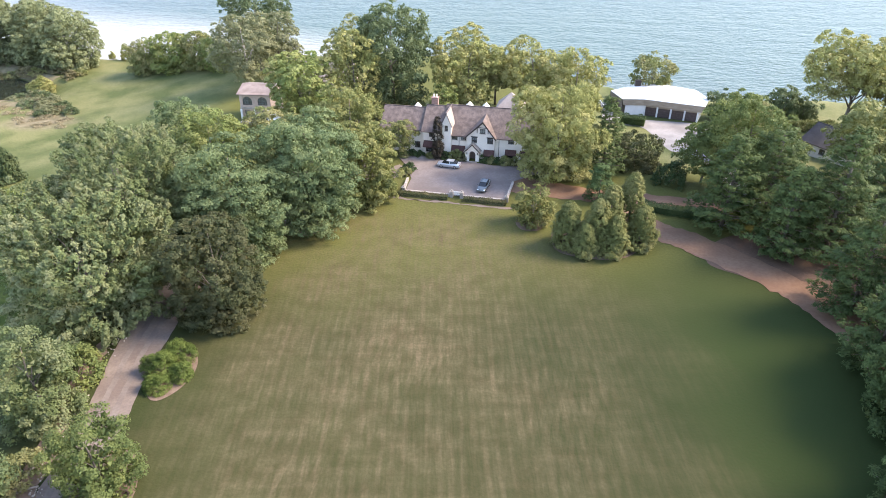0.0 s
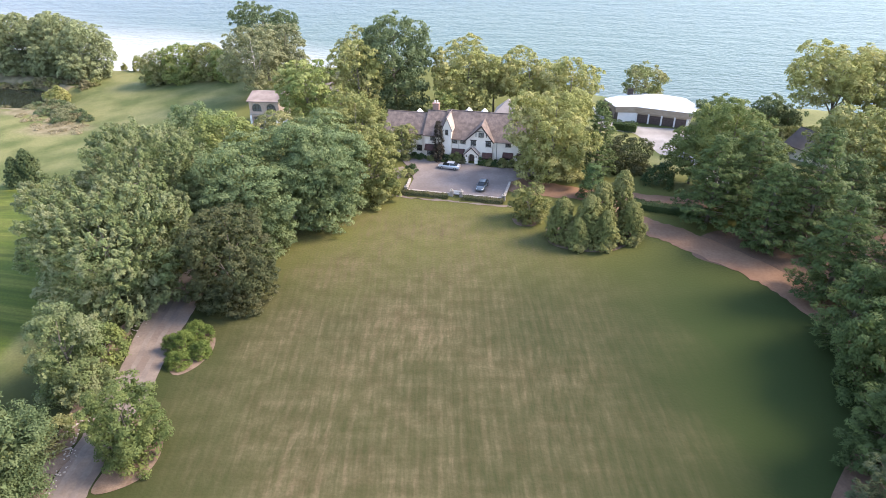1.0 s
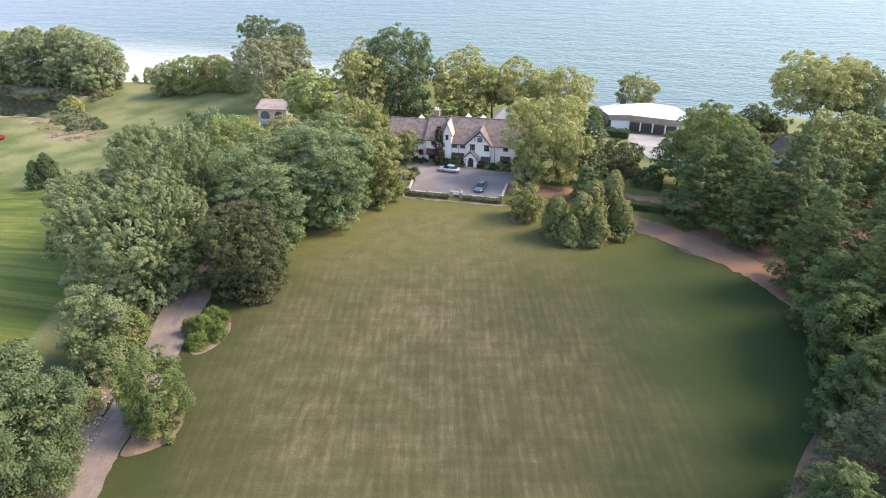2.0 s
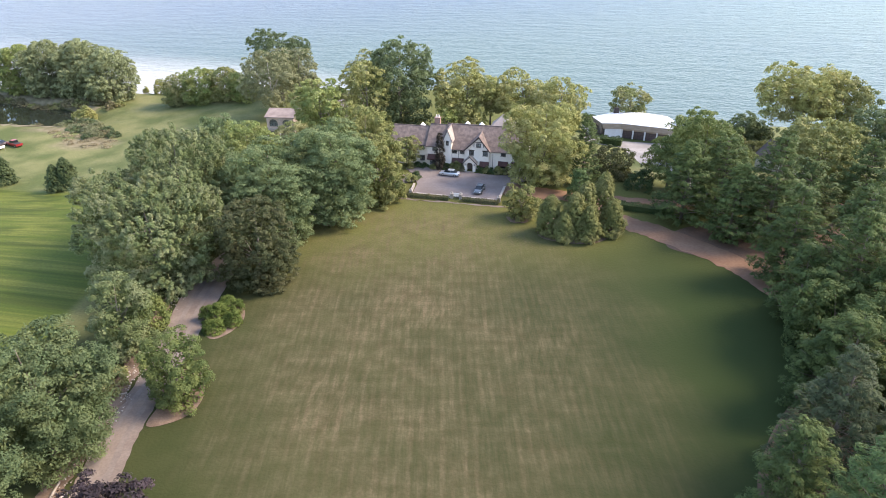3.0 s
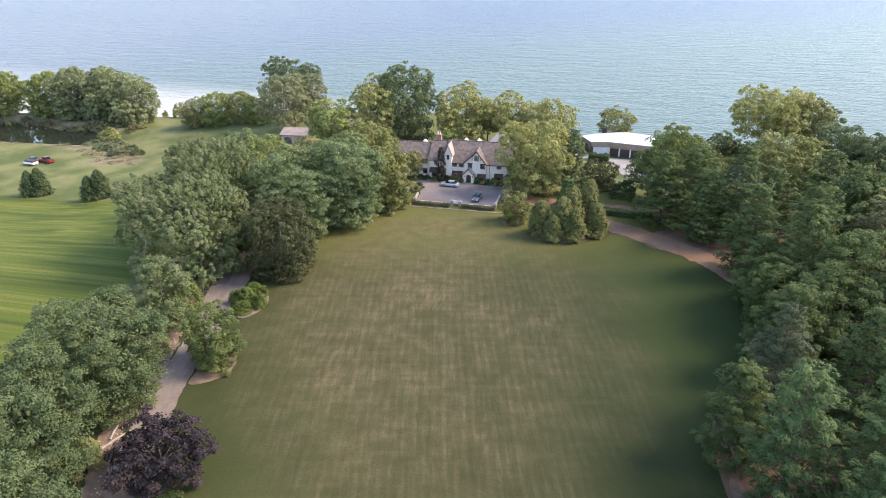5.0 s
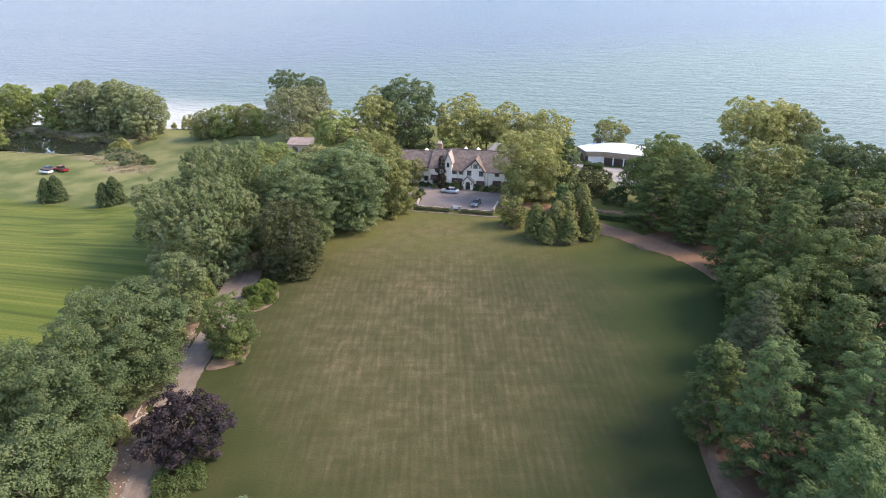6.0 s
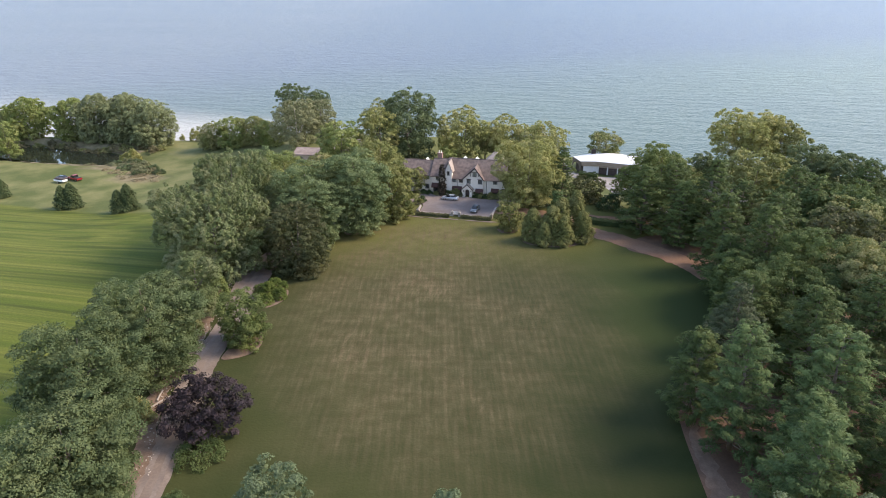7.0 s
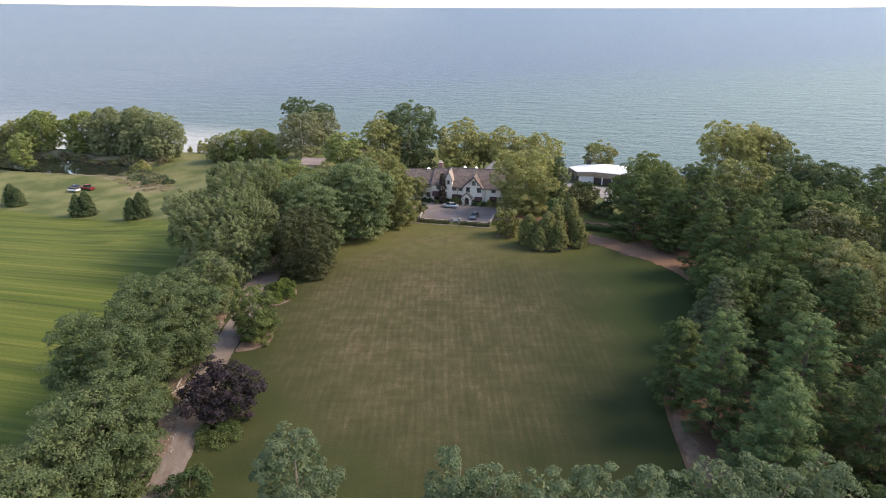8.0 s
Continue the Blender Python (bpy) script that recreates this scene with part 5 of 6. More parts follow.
modern_house()
sheet("pavement", [(50.6, 153.6), (63, 150.6), (66, 145), (58, 136), (53.5, 131), (51.2, 132), (50.8, 140), (49.5, 148), (44.5, 150), (41, 152.5), (42, 156.5), (46, 156.5)], CONCRETE,
      "pale concrete apron before the garages", "driveway", 0.06)
ribbon("road", [(55, 137), (57, 129), (58, 119), (58.5, 110), (58, 103)], [5, 4.2, 4.0, 4.0, 4.0], CONCRETE, "pale lane to the lake house", "lane", 0.09)
hedge(44.8, 151.8, 50.4, 149.6, 2.6, 2.0, "yew", "dark clipped yew hedge by the garage apron")


# ---- the other houses, half hidden by trees ----
def arched_house():
    z0 = ground_at(-41, 146)
    h = thing("carriage_house", -42.0, 146, z0, "two-storey cream brick house with arched upper windows", "house", -6)
    holes = [(-3.5, -1.2, 4.3, 6.3), (0.1, 2.4, 4.3, 6.3), (-3.3, -1.0, 0.6, 3.0), (0.2, 2.3, 0.6, 3.0)]
    bm = bmesh.new()
    pierced_wall(bm, -4.2, 3.2, -0.3, 7.1, 0, 0.35, holes)
    box(bm, -4.2, -3.85, 0.352, 8, -0.3, 7.1)
    box(bm, 2.85, 3.2, 0.352, 8, -0.3, 7.1)
    box(bm, -4.2, 3.2, 8.002, 8.3, -0.3, 7.1)
    for q in holes[:2]:
        m, r = (q[0] + q[1]) / 2, (q[1] - q[0]) / 2
        for s in (-1, 1):
            prism(bm, [(m + s * r, 0.01, 5.2)] + [(m + s * r * math.cos(t), 0.01, 5.2 + 1.1 * math.sin(t)) for t in np.linspace(0.1, 1.47, 6)] + [(m + s * r, 0.01, 6.299)], (0, 0.33, 0))
    part("wall", bm, CREAM, h)
    bm = bmesh.new()
    slab(bm, (-4.6, -0.5, 6.95), (3.6, -0.5, 6.95), (3.6, 4.2, 8.2), (-4.6, 4.2, 8.2), 0.2)
    slab(bm, (-4.6, 8.8, 6.95), (3.6, 8.8, 6.95), (3.6, 4.2, 8.2), (-4.6, 4.2, 8.2), 0.2)
    part("roof", bm, ROSE_ROOF, h)
    bm = bmesh.new()
    box(bm, -4.3, 3.3, -0.12, -0.003, 3.45, 3.8)
    part("string_course", bm, STONE, h)
    for q in holes:
        window(h, q[0], q[1], q[2], q[3], 0.15, 2)
    for u in (-3.9, -0.6, 2.45):
        bm = bmesh.new()
        tube(bm, [(u, -0.5, -0.2), (u, -0.5, 3.4)], [0.24, 0.22], 12)
        part("column", bm, WHITE, h)
    bm = bmesh.new()
    box(bm, -4.3, 3.0, -1.5, -0.72, -0.3, 0.6, 0.03)
    part("planter_wall", bm, STONE, h)
    bm = bmesh.new()
    for k in range(6):
        box(bm, 3.4, 6.2, -1.4 - 0.8 * k, -0.72 - 0.8 * k, -0.3, 3.0 - 0.5 * k)
    part("stair", bm, WHITE, h)


def cottage(name, x, y, turn, wide, deep, eave, ridge, roof, wall, label):
    z0 = ground_at(x, y)
    h = thing(name, x, y, z0, label, "house", turn)
    w, d = wide / 2, deep / 2
    holes = [(-w + 1.2 + i * 3.0, -w + 2.5 + i * 3.0, 0.9, 2.2) for i in range(int((wide - 2) / 3))]
    bm = bmesh.new()
    pierced_wall(bm, -w, w, -0.4, eave, -d, -d + 0.3, holes)
    box(bm, -w, -w + 0.3, -d + 0.302, d, -0.4, eave)
    box(bm, w - 0.3, w, -d + 0.302, d, -0.4, eave)
    box(bm, -w + 0.302, w - 0.302, d - 0.3, d, -0.4, eave)
    for s in (-w, w - 0.3):
        prism(bm, [(s, -d + 0.1, eave + 0.002), (s, d - 0.1, eave + 0.002), (s, 0, ridge - 0.35)], (0.3, 0, 0))
    part("wall", bm, wall, h)
    bm = bmesh.new()
    e = eave - 0.3
    slab(bm, (-w - 0.5, -d - 0.5, e), (w + 0.5, -d - 0.5, e), (w + 0.5, 0, ridge), (-w - 0.5, 0, ridge), 0.2)
    slab(bm, (-w - 0.5, d + 0.5, e), (w + 0.5, d + 0.5, e), (w + 0.5, 0, ridge), (-w - 0.5, 0, ridge), 0.2)
    box(bm, -w - 0.5, w + 0.5, -0.1, 0.1, ridge - 0.08, ridge + 0.07)
    part("roof", bm, roof, h)
    for q in holes:
        window(h, q[0], q[1], q[2], q[3], -d + 0.08)


arched_house()
cottage("guest_house", -29, 170, -8, 14, 9, 4.2, 7.6, GREY_ROOF, CREAM, "cream guest house with a grey roof among trees")
cottage("dark_roofed_house", 85.5, 127, -62, 12, 9, 3.0, 5.8, DARK_ROOF, STUCCO, "pale house with a dark shingle roof among trees")


# ---- trees and shrubs ----
def maple(x, y, h, r, label, leaf="maple", **k):
    if leaf == "silver":
        k = {"spray": 0.6, "aspect": 0.6, "flat": 0.9, "tuft": 0.68, "density": 0.80, "per": 24, **k}
    return broad_tree("maple_tree", x, y, h, r, leaf, label, **k)


def locust(x, y, h, r, label="blue-green honey locust with feathery layered crown", **k):
    k = {"flat": 0.42, "tuft": 1.15, "size": 0.40, "density": 0.50, "core": 0.56, "lobes": 21, "foot": 0.16, **k}
    return broad_tree("locust_tree", x, y, h, r, "locust" if y > 60 else "honey", label, **k)


# west side of the lawn
maple(-47, 86, 23.5, 10.5, "large silver maple with pale-backed leaves over the drive", "silver", lobes=13, foot=0.02)
maple(-46.8, 71.0, 18.0, 10.2, "large silver maple with pale-backed leaves over the drive", "silver", lobes=12, foot=0.0)
maple(-55, 80, 17.0, 7.5, "silver maple at the edge of the hay field", "silver", foot=0.08)
broad_tree("beech_tree", -29.7, 71.4, 15.8, 6.9, "dense", "dense dark beech with a rounded crown to the ground", foot=0.0, lobes=8, tuft=0.62, size=0.38, density=0.85, per=22, core=0.86)
locust(-30.8, 87, 20.5, 7.2, foot=0.0)
locust(-20.6, 96.5, 22.0, 8.0, foot=0.03)
broad_tree("chestnut_tree", -12.5, 105.2, 17.2, 5.6, "chestnut", "olive-green horse chestnut beside the court", foot=0.0, lobes=12, tuft=0.72, size=0.46)
broad_tree("chestnut_tree", -16.6, 117, 18.5, 6.0, "chestnut", "tall green chestnut beside the court", foot=0.06)
maple(-39.5, 106, 18.0, 6.0, "light green maple among taller trees", "bright")
maple(-47.5, 114, 17.5, 5.2, "light green maple at the edge of the grass", "locust")
maple(-29, 112, 15.5, 6.2, "green maple behind the locusts", "maple")
maple(-54, 100, 14.0, 6.0, "grey-green maple above the field", "silver")
# along the drive
broad_tree("willow_tree", -43.6, 51.0, 13.0, 4.5, "silver", "grey-green willow on the field side of the drive", foot=0.0, shape=taper, lobes=9, tuft=0.9, size=0.42)
bush("shrub", -43.4, 58.0, 5.4, 3.2, "linden", "light green shrub beside the drive", 0.36)
broad_tree("linden_tree", -32.8, 41.2, 10.6, 4.3, "linden", "small round linden in a mulch bed by the drive", foot=0.0, lobes=8, tuft=0.8, size=0.36, per=42)
for x, y, hh, rr, k in ((-33.7, 59.4, 3.0, 2.1, 0), (-32.3, 61.9, 2.8, 1.9, 3), (-33.1, 56.4, 2.0, 1.5, 5), (-30.9, 58.4, 2.2, 1.45, 6)):
    bush("shrub", x, y, hh, rr, "box", "rounded green boxwood in a mulch island", 0.18, k, 4.5, group="island shrubs")
locust(-43.5, 31, 18.4, 6.8, foot=0.03)
locust(-45.2, 15.5, 19.0, 7.2, "thinning honey locust with yellow tips", foot=0.08)
locust(-39.8, 1.2, 16.6, 6.2, foot=0.03)
locust(-41.0, -10, 16.8, 6.2, foot=0.03)
bush("shrub", -42.5, 43, 3.4, 2.6, "maple", "wild green shrub beside the drive", 0.36)
bush("shrub", -42.0, 20, 3.6, 2.4, "maple", "wild green shrub beside the drive", 0.36, 2)
broad_tree("purple_plum_tree", -31.2, 17.6, 7.0, 5.4, "purple", "spreading purple-leaved plum beside the drive", foot=0.08, lobes=10, tuft=0.8, size=0.46)
bush("ground_shrub", -30.6, 12.4, 1.4, 3.3, "woods", "low spreading green shrub in a bed", 0.26, 4)
bush("yew_bush", -30.5, 1.0, 3.2, 3.2, "yew", "dark green yew bush at the edge of the lawn", 0.28)
# foreground row
maple(-14.4, -9.6, 17.6, 4.4, "silvery young maple at the near edge of the lawn", "young", tuft=0.7, size=0.36, per=36, foot=0.06, lobes=10, spray=0.0)
for x, y, h, r in ((1.6, -14.6, 19.8, 3.3), (-3.4, -17.5, 16.0, 2.8), (5.4, -15.6, 19.2, 3.5), (10.2, -16.6, 18.6, 3.6), (15.0, -15.8, 18.6, 4.0), (20.2, -16.4, 18.8, 4.0), (25.8, -16.2, 19.6, 4.4), (31.4, -15.2, 18.8, 4.4), (36.5, -14.6, 18.2, 4.2)):
    maple(x, y, h, r, "silvery young maple in the row closing the lawn", "young", tuft=0.7, size=0.36, per=36, foot=0.06, lobes=10, spray=0.0, group="near maple row")
# round the manor
broad_tree("maple_tree", 23.0, 115.0, 19.8, 7.4, "yellow", "large sunlit sugar maple beside the court", foot=0.05, wide=1.06, lobes=12, tuft=1.0, size=0.45)
x0, y0 = at_house(-15.0, 1.0 - 3.2)
broad_tree("dogwood_tree", x0, y0, 8.6, 3.5, "maple", "small round green tree before the west wing", foot=0.08, lobes=6, tuft=0.75, size=0.38)
x0, y0 = at_house(-6.9, -1.9)
cone_tree("cypress_tree", x0, y0, 9.2, 1.35, "cypress", "thin dark cypress against the white front", size=0.3, count=1900, bulge=0.35)
for u, v, hh, rr, lf in ((-5.2, -1.6, 1.5, 1.2, "yew"), (-3.9, -1.5, 1.7, 1.1, "maple"), (-2.5, -1.6, 2.2, 1.2, "maple"), (-1.6, -1.9, 1.2, 0.8, "brush"), (2.9, -1.7, 1.9, 1.2, "yew"), (4.2, -1.8, 1.3, 1.1, "maple"),
                         (5.6, -1.9, 1.2, 1.1, "yew"), (7.2, -2.0, 1.7, 1.3, "maple"), (9.2, -2.0, 1.6, 1.3, "maple"), (-12.6, -1.6, 1.4, 1.3, "yew"), (-13.8, -2.6, 1.3, 1.2, "maple"), (-10.9, -1.5, 1.2, 0.9, "yew"), (-8.6, -1.9, 1.1, 0.8, "maple"),
                         (-11.2, -9.0, 1.7, 1.4, "yew"), (-11.4, -11.2, 1.6, 1.3, "maple")):
    x0, y0 = at_house(u, v)
    bush("shrub", x0, y0, hh, rr, lf, "green foundation shrub by the manor", 0.24, int(u * 10) % 7, group="foundation shrubs")
broad_tree("cottonwood_tree", -29.8, 138, 20.0, 6.4, "bright", "bright green cottonwood behind the locusts", lobes=12, tuft=0.85, size=0.5)
broad_tree("elm_tree", -18.5, 143, 22.8, 6.4, "yellow", "tall yellow-green elm behind the manor", lobes=10, foot=0.1)
broad_tree("oak_tree", -10.5, 151, 26.5, 9.0, "oak", "very tall dark oak behind the manor", foot=0.06, lobes=13, tuft=1.1, core=0.86)
broad_tree("oak_tree", -20.5, 157, 22.5, 5.0, "maple", "dark green oak by the lake", lobes=7)
broad_tree("ash_tree", 7.6, 154, 19.5, 8.2, "yellow", "sunlit ash with bare lower trunk behind the manor", core=0.64, foot=0.08, lobes=10)
broad_tree("ash_tree", 22.5, 153, 18.0, 7.6, "yellow", "sunlit ash with a broad crown behind the manor", core=0.64, foot=0.06, lobes=10)
broad_tree("ash_tree", 31.8, 145, 18.2, 6.8, "yellow", "sunlit ash with a broad crown near the lake", foot=0.08, lobes=9)
broad_tree("linden_tree", 1.5, 146, 9.5, 3.8, "bright", "small yellow-green tree behind the manor roof", lobes=6, tuft=0.8, size=0.4)
broad_tree("ash_tree", 14.5, 158, 14.0, 5.0, "maple", "dark ash by the lake", foot=0.3)
for x, y, hh, rr in ((-2, 143, 3.0, 2.4), (12, 148, 3.4, 2.6), (18, 144, 3.0, 2.6), (27, 138, 3.4, 2.8), (-24, 133, 4.0, 3.0), (-16, 136, 3.6, 2.8), (36, 136, 3.0, 2.4), (-14, 146, 5.0, 3.6), (-6, 150, 4.4, 3.4), (3, 152, 5.0, 3.6), (10, 146, 4.6, 3.4), (20, 148, 5.2, 3.8), (26, 150, 4.6, 3.4), (-22, 140, 5.0, 3.6), (31, 150, 4.4, 3.4), (-10, 141, 3.2, 2.6), (6, 142, 3.6, 2.8), (14, 140, 3.0, 2.4)):
    bush("shrub", x, y, hh, rr, "maple", "green understory shrub behind the manor", 0.42, int(x) % 5, 1.6, group="understory")
# north-west
broad_tree("ash_tree", -49.5, 168, 21.5, 8.2, "grey", "grey-brown thinning ash with pale limbs", lobes=11, density=0.3, bark=PALE_BARK, foot=0.12)
broad_tree("oak_tree", -51.5, 189, 23.5, 8.8, "oak", "dark oak near the bluff", lobes=9)
broad_tree("ash_tree", -43, 178, 20.0, 6.0, "grey", "olive ash near the bluff", lobes=8)
for x, y, h, r, s in ((-90, 200, 11, 5.4, 1), (-81, 198, 12.5, 6.0, 2), (-72, 196, 11.5, 5.6, 3), (-65, 192, 10, 5.0, 4)):
    broad_tree("thicket_tree", x, y, h, r, "maple" if s % 2 else "bright", "rounded green thicket on the bluff", foot=0.02, lobes=8, tuft=1.1, seed=s, group="bluff thicket")
for x, y, h, r, lf in ((-117, 208, 19.5, 8.4, "poplar"), (-129, 214, 22, 9.0, "poplar"), (-143, 216, 21, 8.6, "poplar"), (-155, 219, 18.5, 7.8, "bright"), (-136, 224, 20, 8, "dense"), (-176, 222, 18, 8.2, "bright"), (-190, 226, 18, 8.2, "maple"), (-206, 230, 19, 9, "maple")):
    broad_tree("poplar_tree", x, y, h, r, lf, "tall green poplar on the far bank of the pond", foot=0.0, lobes=15, core=0.70, tuft=0.9, size=0.5, per=34, bark=PALE_BARK, group="pond trees")
broad_tree("willow_tree", -163, 187.0, 16.5, 4.6, "bright", "light green willow beside the pond", lobes=8, foot=0.05)
bush("shrub", -118.5, 190, 5.2, 3.8, "yellow", "yellowish shrub at the end of the pond", 0.5, per=20)
rngb = np.random.default_rng(12)
for i in range(18):
    a, q = i * 2.4, math.sqrt((i + 0.5) / 18)
    bush("grass_tussock", -106 + 12.5 * q * math.cos(a), 163 + 5.5 * q * math.sin(a) - 7.0 * q * math.cos(a), 0.35 + 0.2 * math.sin(i * 2.7), 1.3 + 0.4 * math.cos(i * 1.9), "straw", "low dry grass tussock on the bank", 0.3, i, 1.2, 12, group="bank tussocks")
for i in range(22):
    s = i / 21
    bush("reed_clump", -121 - 62 * s + 1.5 * math.sin(i * 2.1), 178.5 + 17.5 * s ** 1.15 + math.sin(i * 1.7), 0.7 + 0.3 * math.sin(i * 3.3), 1.5 + 0.4 * math.cos(i), "brush" if i % 3 else "grey", "dry reeds along the near pond edge", 0.34, i, 1.2, 12, group="pond reeds")
ribbon("bank", [(-119, 177), (-136, 179), (-156, 184), (-182, 194), (-206, 203)], [3, 3.5, 3.5, 3.5, 3], DRY_GRASS, "dry tan grass along the near pond edge", "bank", 0.08, ragged=0.5)
ribbon("bank", [(-119, 197), (-138, 208.5), (-160, 215), (-186, 222), (-206, 226)], [5, 6, 6, 6, 6], DRY_GRASS, "dry reeds along the far pond edge", "bank", 0.08, ragged=0.6)
for x, y, hh, rr in ((-115, 182, 2.8, 2.8), (-112, 178.5, 2.6, 2.8), (-107, 174.5, 2.4, 2.6), (-102, 170, 2.0, 2.4), (-98, 166, 1.6, 2.2)):
    bush("brush_bush", x, y, hh, rr, "grey" if int(x) % 2 else "oak", "dark tangled brush at the end of the pond", 0.4, int(x) % 9, 1.8, group="pond brush")
for i in range(26):
    s = i / 25
    x, y = -112 - 92 * s + rngb.normal(0, 1.5), 196 + 22 * s + rngb.normal(0, 2.0)
    bush("brush_bush", x, y + 3, rngb.uniform(1.6, 3.2), rngb.uniform(2.2, 3.4), "brush" if i % 3 else "maple", "dry brush on the far pond bank", 0.5, i, 1.1, group="pond brush")
for i in range(14):
    x, y = -121 + 20 * i / 13 + rngb.normal(0, 1.2), 180 - 14 * i / 13 + rngb.normal(0, 2.2)
    bush("brush_bush", x, y, rngb.uniform(1.2, 3.0), rngb.uniform(1.8, 3.0), "brush" if i % 4 == 0 else "grey" if i % 2 else "oak", "tangled brush at the end of the pond", 0.45, i, 1.2, group="pond brush")
for x, y, h in ((-104, 221, 5.5), (-99, 219, 4.0), (-95, 217, 3.4), (-110, 222, 2.6), (-86, 214, 3.0)):
    bush("shrub", x, y - 2, h, h * 0.45, "yellow", "yellow-green sapling on the bluff edge", 0.4, int(h * 3), group="bluff saplings")
for x, y, h, r in ((-88.2, 121, 7.8, 3.1), (-90.6, 119.9, 6.6, 2.5), (-107.6, 127.2, 7.6, 3.1), (-110.0, 126.4, 7.0, 2.6), (-137.5, 139, 7.0, 3.2), (-135.0, 138.0, 5.8, 2.5)):
    cone_tree("juniper", x, y, h, r, "juniper", "clipped cone-shaped juniper on the grass" if h > 7.2 else "smaller clipped juniper grown against a taller one", size=0.22, count=12000, bulge=0.55, puff=0.42, group="clipped junipers")
# east side: planted bed, lane trees, pines
for x, y, h, r in ((21.6, 89.8, 8.0, 2.9), (26.0, 88.6, 9.0, 3.0), (28.6, 91.6, 10.0, 3.1), (32.6, 94.2, 11.0, 3.0), (33.4, 89.6, 7.4, 3.0), (24.0, 87.0, 5.6, 2.2), (28.6, 87.0, 7.0, 2.5)):
    cone_tree("arborvitae", x, y, h, r, "cedar", "olive arborvitae in a mulch bed", size=0.30, count=8000, bulge=0.48, puff=0.75, group="arborvitae clump")
broad_tree("crabapple_tree", 17.0, 97, 8.2, 3.4, "cedar", "small olive crabapple at the corner of the court", foot=0.02, lobes=7, tuft=0.75, size=0.36)
pine_tree("blue_spruce", 30.0, 105.5, 7.4, 3.4, "bluepine", "blue spruce behind the arborvitae", tuft=0.5, size=0.5)
pine_tree("spruce_tree", 32.8, 116, 16.5, 4.4, "pine", "dark green spruce beside the maple", tuft=0.5, size=0.5)
broad_tree("yew_tree", 40.4, 121, 7.2, 5.2, "dense", "dark round tree on the lakeside lawn", foot=0.03, lobes=6, tuft=0.8, size=0.4)
bush("shrub", 45.6, 113.5, 4.6, 3.2, "yew", "dark round shrub by the lane", 0.34)
hedge(37.4, 102.6, 48.5, 98.6, 2.2, 1.3, "yew", "dark hedge between the two lanes")
broad_tree("maple_tree", 51.6, 113.5, 12.4, 5.4, "linden", "green maple before the lake house", lobes=9, foot=0.1)
broad_tree("maple_tree", 56.4, 110, 19.6, 6.8, "linden", "bright green maple before the lake house", lobes=10)
broad_tree("maple_tree", 66, 130, 12.0, 5.5, "maple", "green maple near the shore", lobes=9)
broad_tree("catalpa_tree", 56.5, 168, 13.4, 5.2, "maple", "lone round tree on the shore behind the lake house", lobes=7, foot=0.16, tuft=1.0)
broad_tree("maple_tree", 63.0, 108, 12.4, 5.0, "linden", "green maple behind the pines", lobes=9, foot=0.05)
for x, y, h, r in ((70.5, 154, 8.0, 3.4), (74.5, 152.5, 6.0, 3.0), (85.8, 154.5, 8.2, 4.2), (90.4, 153.5, 6.2, 3.2)):
    broad_tree("shore_tree", x, y, h, r, "oak", "dark green small tree on the shore bluff", foot=0.02, lobes=7, tuft=0.9, group="shore trees")
for i in range(9):
    bush("shrub", 80 + 2.3 * i, 147.4 - 0.2 * i + math.sin(i * 2.3), 2.6 + 0.5 * math.sin(i * 1.7), 2.4, "maple", "green shrub in a row along the bluff", 0.4, i, 1.6, group="bluff hedge")
broad_tree("oak_tree", 71, 131, 8.5, 5.0, "maple", "green oak before the shore", lobes=8, foot=0.04)
broad_tree("cottonwood_tree", 92.0, 139, 25.2, 8.8, "yellow", "broad open-crowned cottonwood by the lake", lobes=14, foot=0.38, wide=1.2, tuft=1.0, density=0.30, core=0.46)
broad_tree("cottonwood_tree", 101.5, 139, 22.0, 7.4, "maple", "green cottonwood by the lake", lobes=11, foot=0.32)
pine_tree("pine_tree", 48.8, 95, 16.6, 6.8, "pine", "dark white pine leaning over the lane", seed=1)
pine_tree("pine_tree", 55.0, 86.5, 15.2, 6.2, "pine", "dark white pine with level plumes", seed=50)
pine_tree("pine_tree", 56.5, 97.0, 17.6, 7.4, "pine", "dark white pine with level plumes", seed=2)
pine_tree("pine_tree", 61.8, 86.5, 20.5, 7.4, "pine", "dark white pine with level plumes", seed=3)
pine_tree("pine_tree", 71, 92, 14.0, 7.6, "pine", "dark white pine with level plumes", seed=4)
pine_tree("pine_tree", 68, 69, 18.5, 8.0, "pine", "dark white pine with level plumes", seed=5)
pine_tree("pine_tree", 81, 80, 19.0, 8.5, "pine", "dark white pine with level plumes", seed=6)
pine_tree("pine_tree", 86, 98, 15.5, 8.2, "pine", "dark white pine with level plumes", seed=7)
broad_tree("oak_tree", 82.5, 111, 17.0, 8.6, "chestnut", "olive oak behind the pines", lobes=9)
broad_tree("oak_tree", 101, 120, 17.0, 6.8, "oak", "dark oak near the shore", lobes=9)
broad_tree("oak_tree", 106, 112, 16.5, 7.0, "oak", "dark oak near the shore", lobes=9)
broad_tree("hemlock_tree", 54.0, 50, 12.6, 6.0, "woods", "green tree at the lawn's edge", foot=0.0, lobes=10)
broad_tree("oak_tree", 58.2, 41.5, 15.0, 6.4, "woods", "green oak among pines", foot=0.04, lobes=10)
broad_tree("oak_tree", 67, 48, 18.0, 7.6, "woods", "green oak among pines", lobes=10)
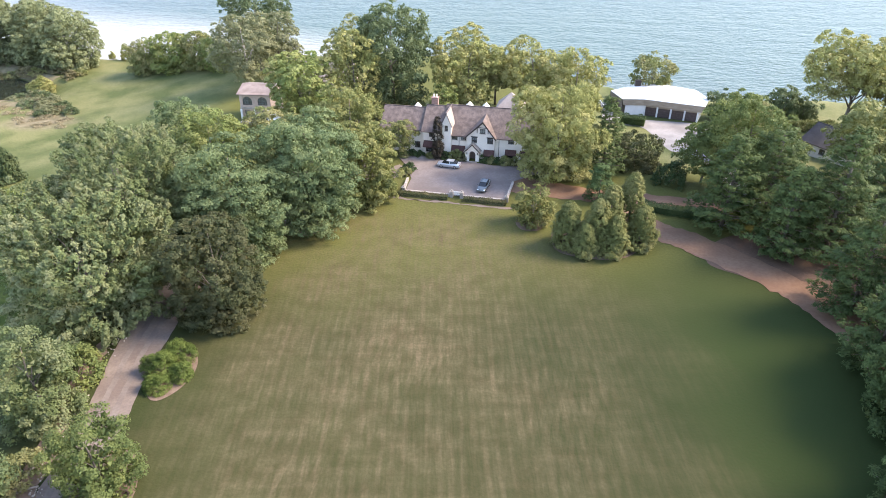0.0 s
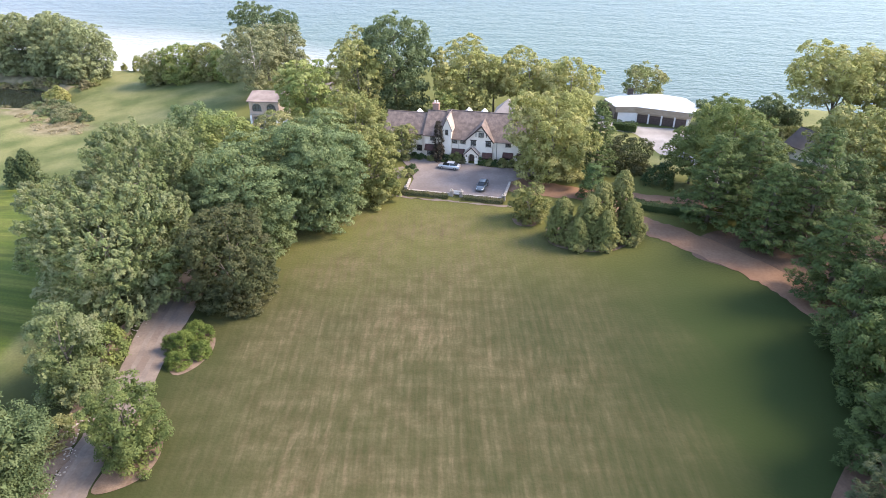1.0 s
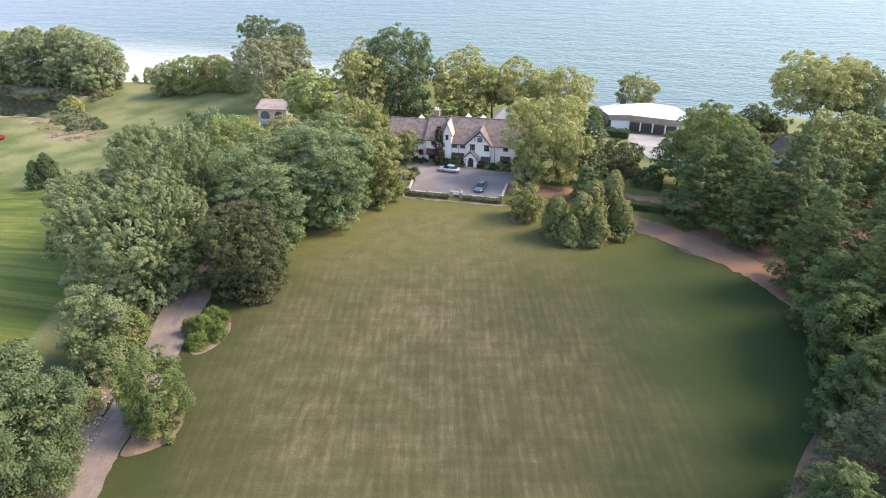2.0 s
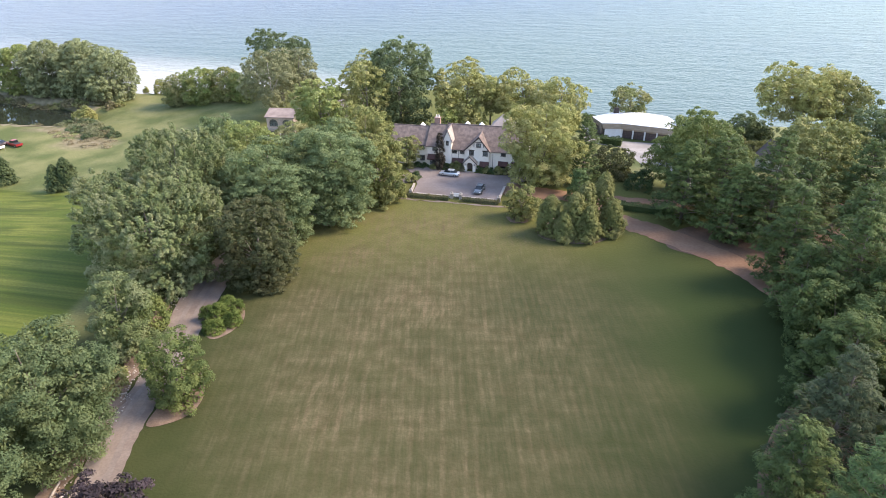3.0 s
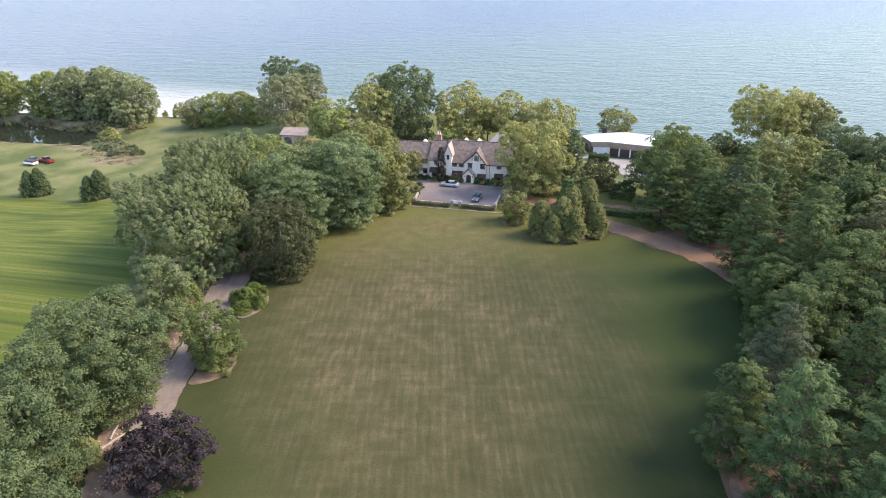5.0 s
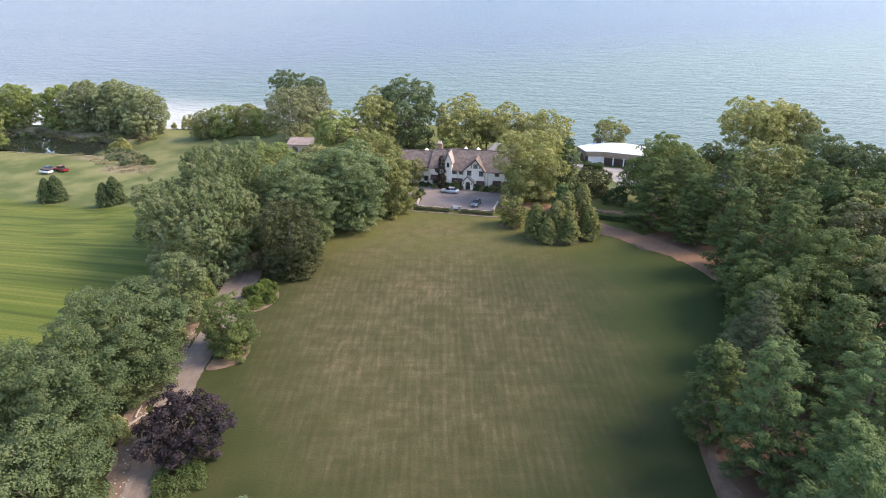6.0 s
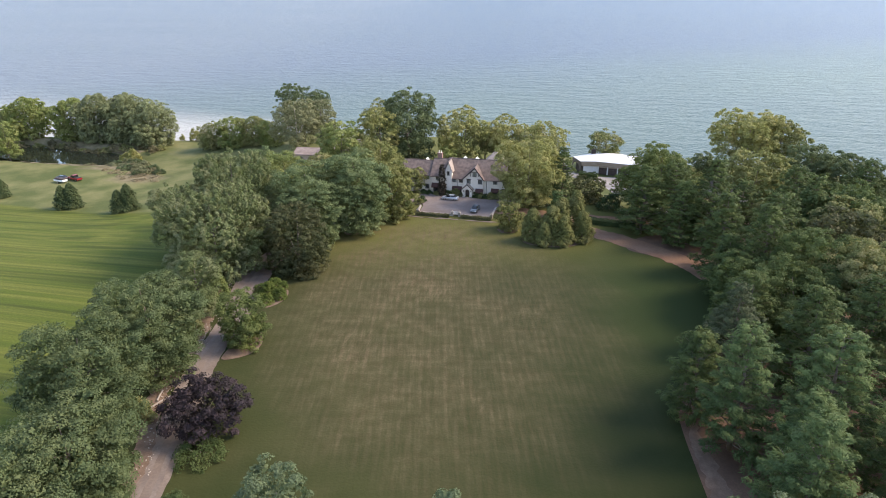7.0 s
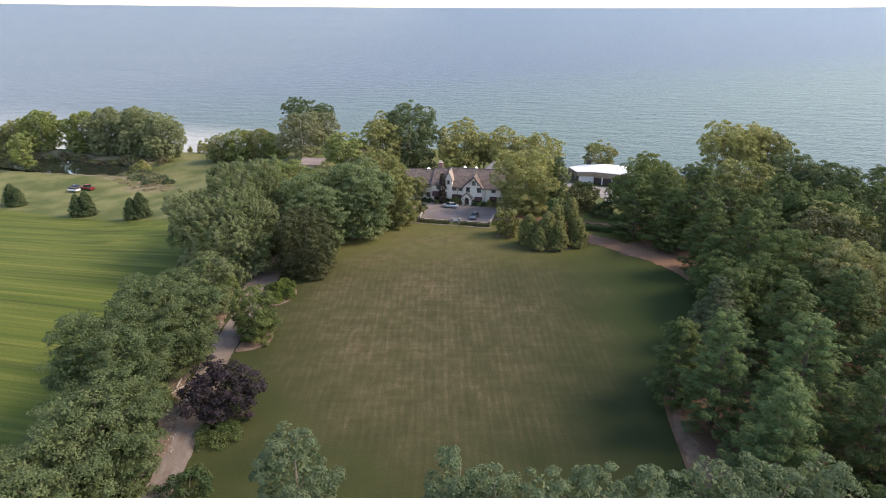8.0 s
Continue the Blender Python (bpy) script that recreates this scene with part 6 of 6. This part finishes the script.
broad_tree("oak_tree", 73.5, 41, 18.0, 7.6, "maple", "olive-green oak among pines", lobes=10)
broad_tree("oak_tree", 86, 76, 18.5, 8.5, "woods", "green oak among pines", lobes=11)
broad_tree("oak_tree", 79, 62, 17.0, 7.6, "dense", "dark green oak among pines", lobes=10)
pine_tree("spruce_tree", 42.8, 28.0, 16.8, 6.8, "spruce", "grey-green spruce with drooping limbs", tuft=0.6, size=0.5, power=0.9, seed=8)
pine_tree("pine_tree", 35.4, 21.5, 13.2, 5.2, "pine", "dark blue-green pine at the lawn's edge", seed=9)
pine_tree("pine_tree", 38.0, 14.0, 18.7, 6.2, "bluepine", "tall pale blue-green white pine", seed=10)
pine_tree("pine_tree", 49.0, 13.5, 18.0, 8.0, "bluepine", "broad white pine with pale plumes", seed=14)
pine_tree("pine_tree", 42.6, 5.5, 14.0, 5.8, "bluepine", "pale blue-green white pine over the needle bed", seed=48)
pine_tree("pine_tree", 38.4, -2.4, 17.0, 6.4, "bluepine", "pale blue-green white pine near the row of maples", seed=16)
for x, y, h, r, s in ((49.5, 38, 15.0, 6.4, 12), (53.5, 27, 17.0, 7.2, 11), (47.5, 39.5, 12.5, 4.6, 42), (58.5, 71.5, 17.6, 6.6, 47), (60.0, 56.5, 19.4, 7.2, 45), (55.0, 60, 13.0, 5.0, 41)):
    pine_tree("pine_tree", x, y, h, r, "pine", "full white pine closing the edge of the woods", seed=s)
for x, y, h, r, s in ((64, 30, 17.5, 8.0, 13), (62, 14, 17.0, 8.0, 15), (51.5, 1, 17.5, 7.5, 17), (62, 0, 17.0, 8.0, 18), (48, -13, 17.5, 7.0, 46), (59, -15, 17.5, 7.5, 19)):
    pine_tree("pine_tree", x, y, h, r, "pine", "broad white pine in the woods", seed=s)

for x, y, h, r, s in ((96, 64, 17, 8, 20), (101, 82, 18, 8.5, 21), (104, 99, 17, 8, 22), (116, 106, 16, 8, 23), (90, 44, 17, 8, 24), (78, 26, 17, 8, 25), (74, 8, 17, 8, 26), (71, -8, 17, 7.5, 27), (92, 24, 17, 8, 28), (118, 88, 16, 8, 29)):
    pine_tree("pine_tree", x, y, h, r, "pine", "dark white pine deep in the woods", seed=s)
for x, y, h, r in ((72, 46, 17, 7.5), (84, 70, 17, 7.5), (112, 70, 17, 8)):
    broad_tree("oak_tree", x, y, h, r, "maple", "green oak deep in the woods", lobes=10)

# ---- loose stones and logs beside the drive ----
rngs = np.random.default_rng(5)
bm = bmesh.new()
line = spline([(-42.2, 66), (-42.0, 58), (-41.2, 50), (-40.0, 42), (-39.8, 34), (-40.2, 27), (-38.6, 18), (-36.4, 9)])
for k in range(260):
    c = line[rngs.integers(0, len(line))]
    x, y = c + rngs.normal(0, 0.55, 2)
    r = rngs.uniform(0.04, 0.13)
    m = Matrix.Translation((x, y, 0.06 + r * 0.3)) @ Matrix.Rotation(rngs.uniform(0, 6), 4, "Z") @ Matrix.Diagonal((r * rngs.uniform(0.8, 1.5), r, r * 0.7, 1))
    bmesh.ops.create_icosphere(bm, subdivisions=1, radius=1, matrix=m)
tagged(new("roadside_stones", mesh_of("roadside_stones", bm, STONE)), "pale loose stones along the drive", "stones", kind="stuff")
for x, y, L, turn in ((-41.6, 44.5, 2.6, 70), (-41.0, 41.5, 2.2, 25), (-40.2, 24, 3.4, 60), (-40.9, 25.6, 2.8, 95), (-41.4, 22.6, 3.0, 40)):
    lg = thing("log", x, y, ground_at(x, y), "weathered log lying beside the drive", "log", turn)
    bm = bmesh.new()
    tube(bm, [(-L / 2, 0, 0.17), (0, 0.05, 0.2), (L / 2, 0, 0.16)], [0.15, 0.14, 0.1], 8)
    part("wood", bm, WOOD_GREY, lg)
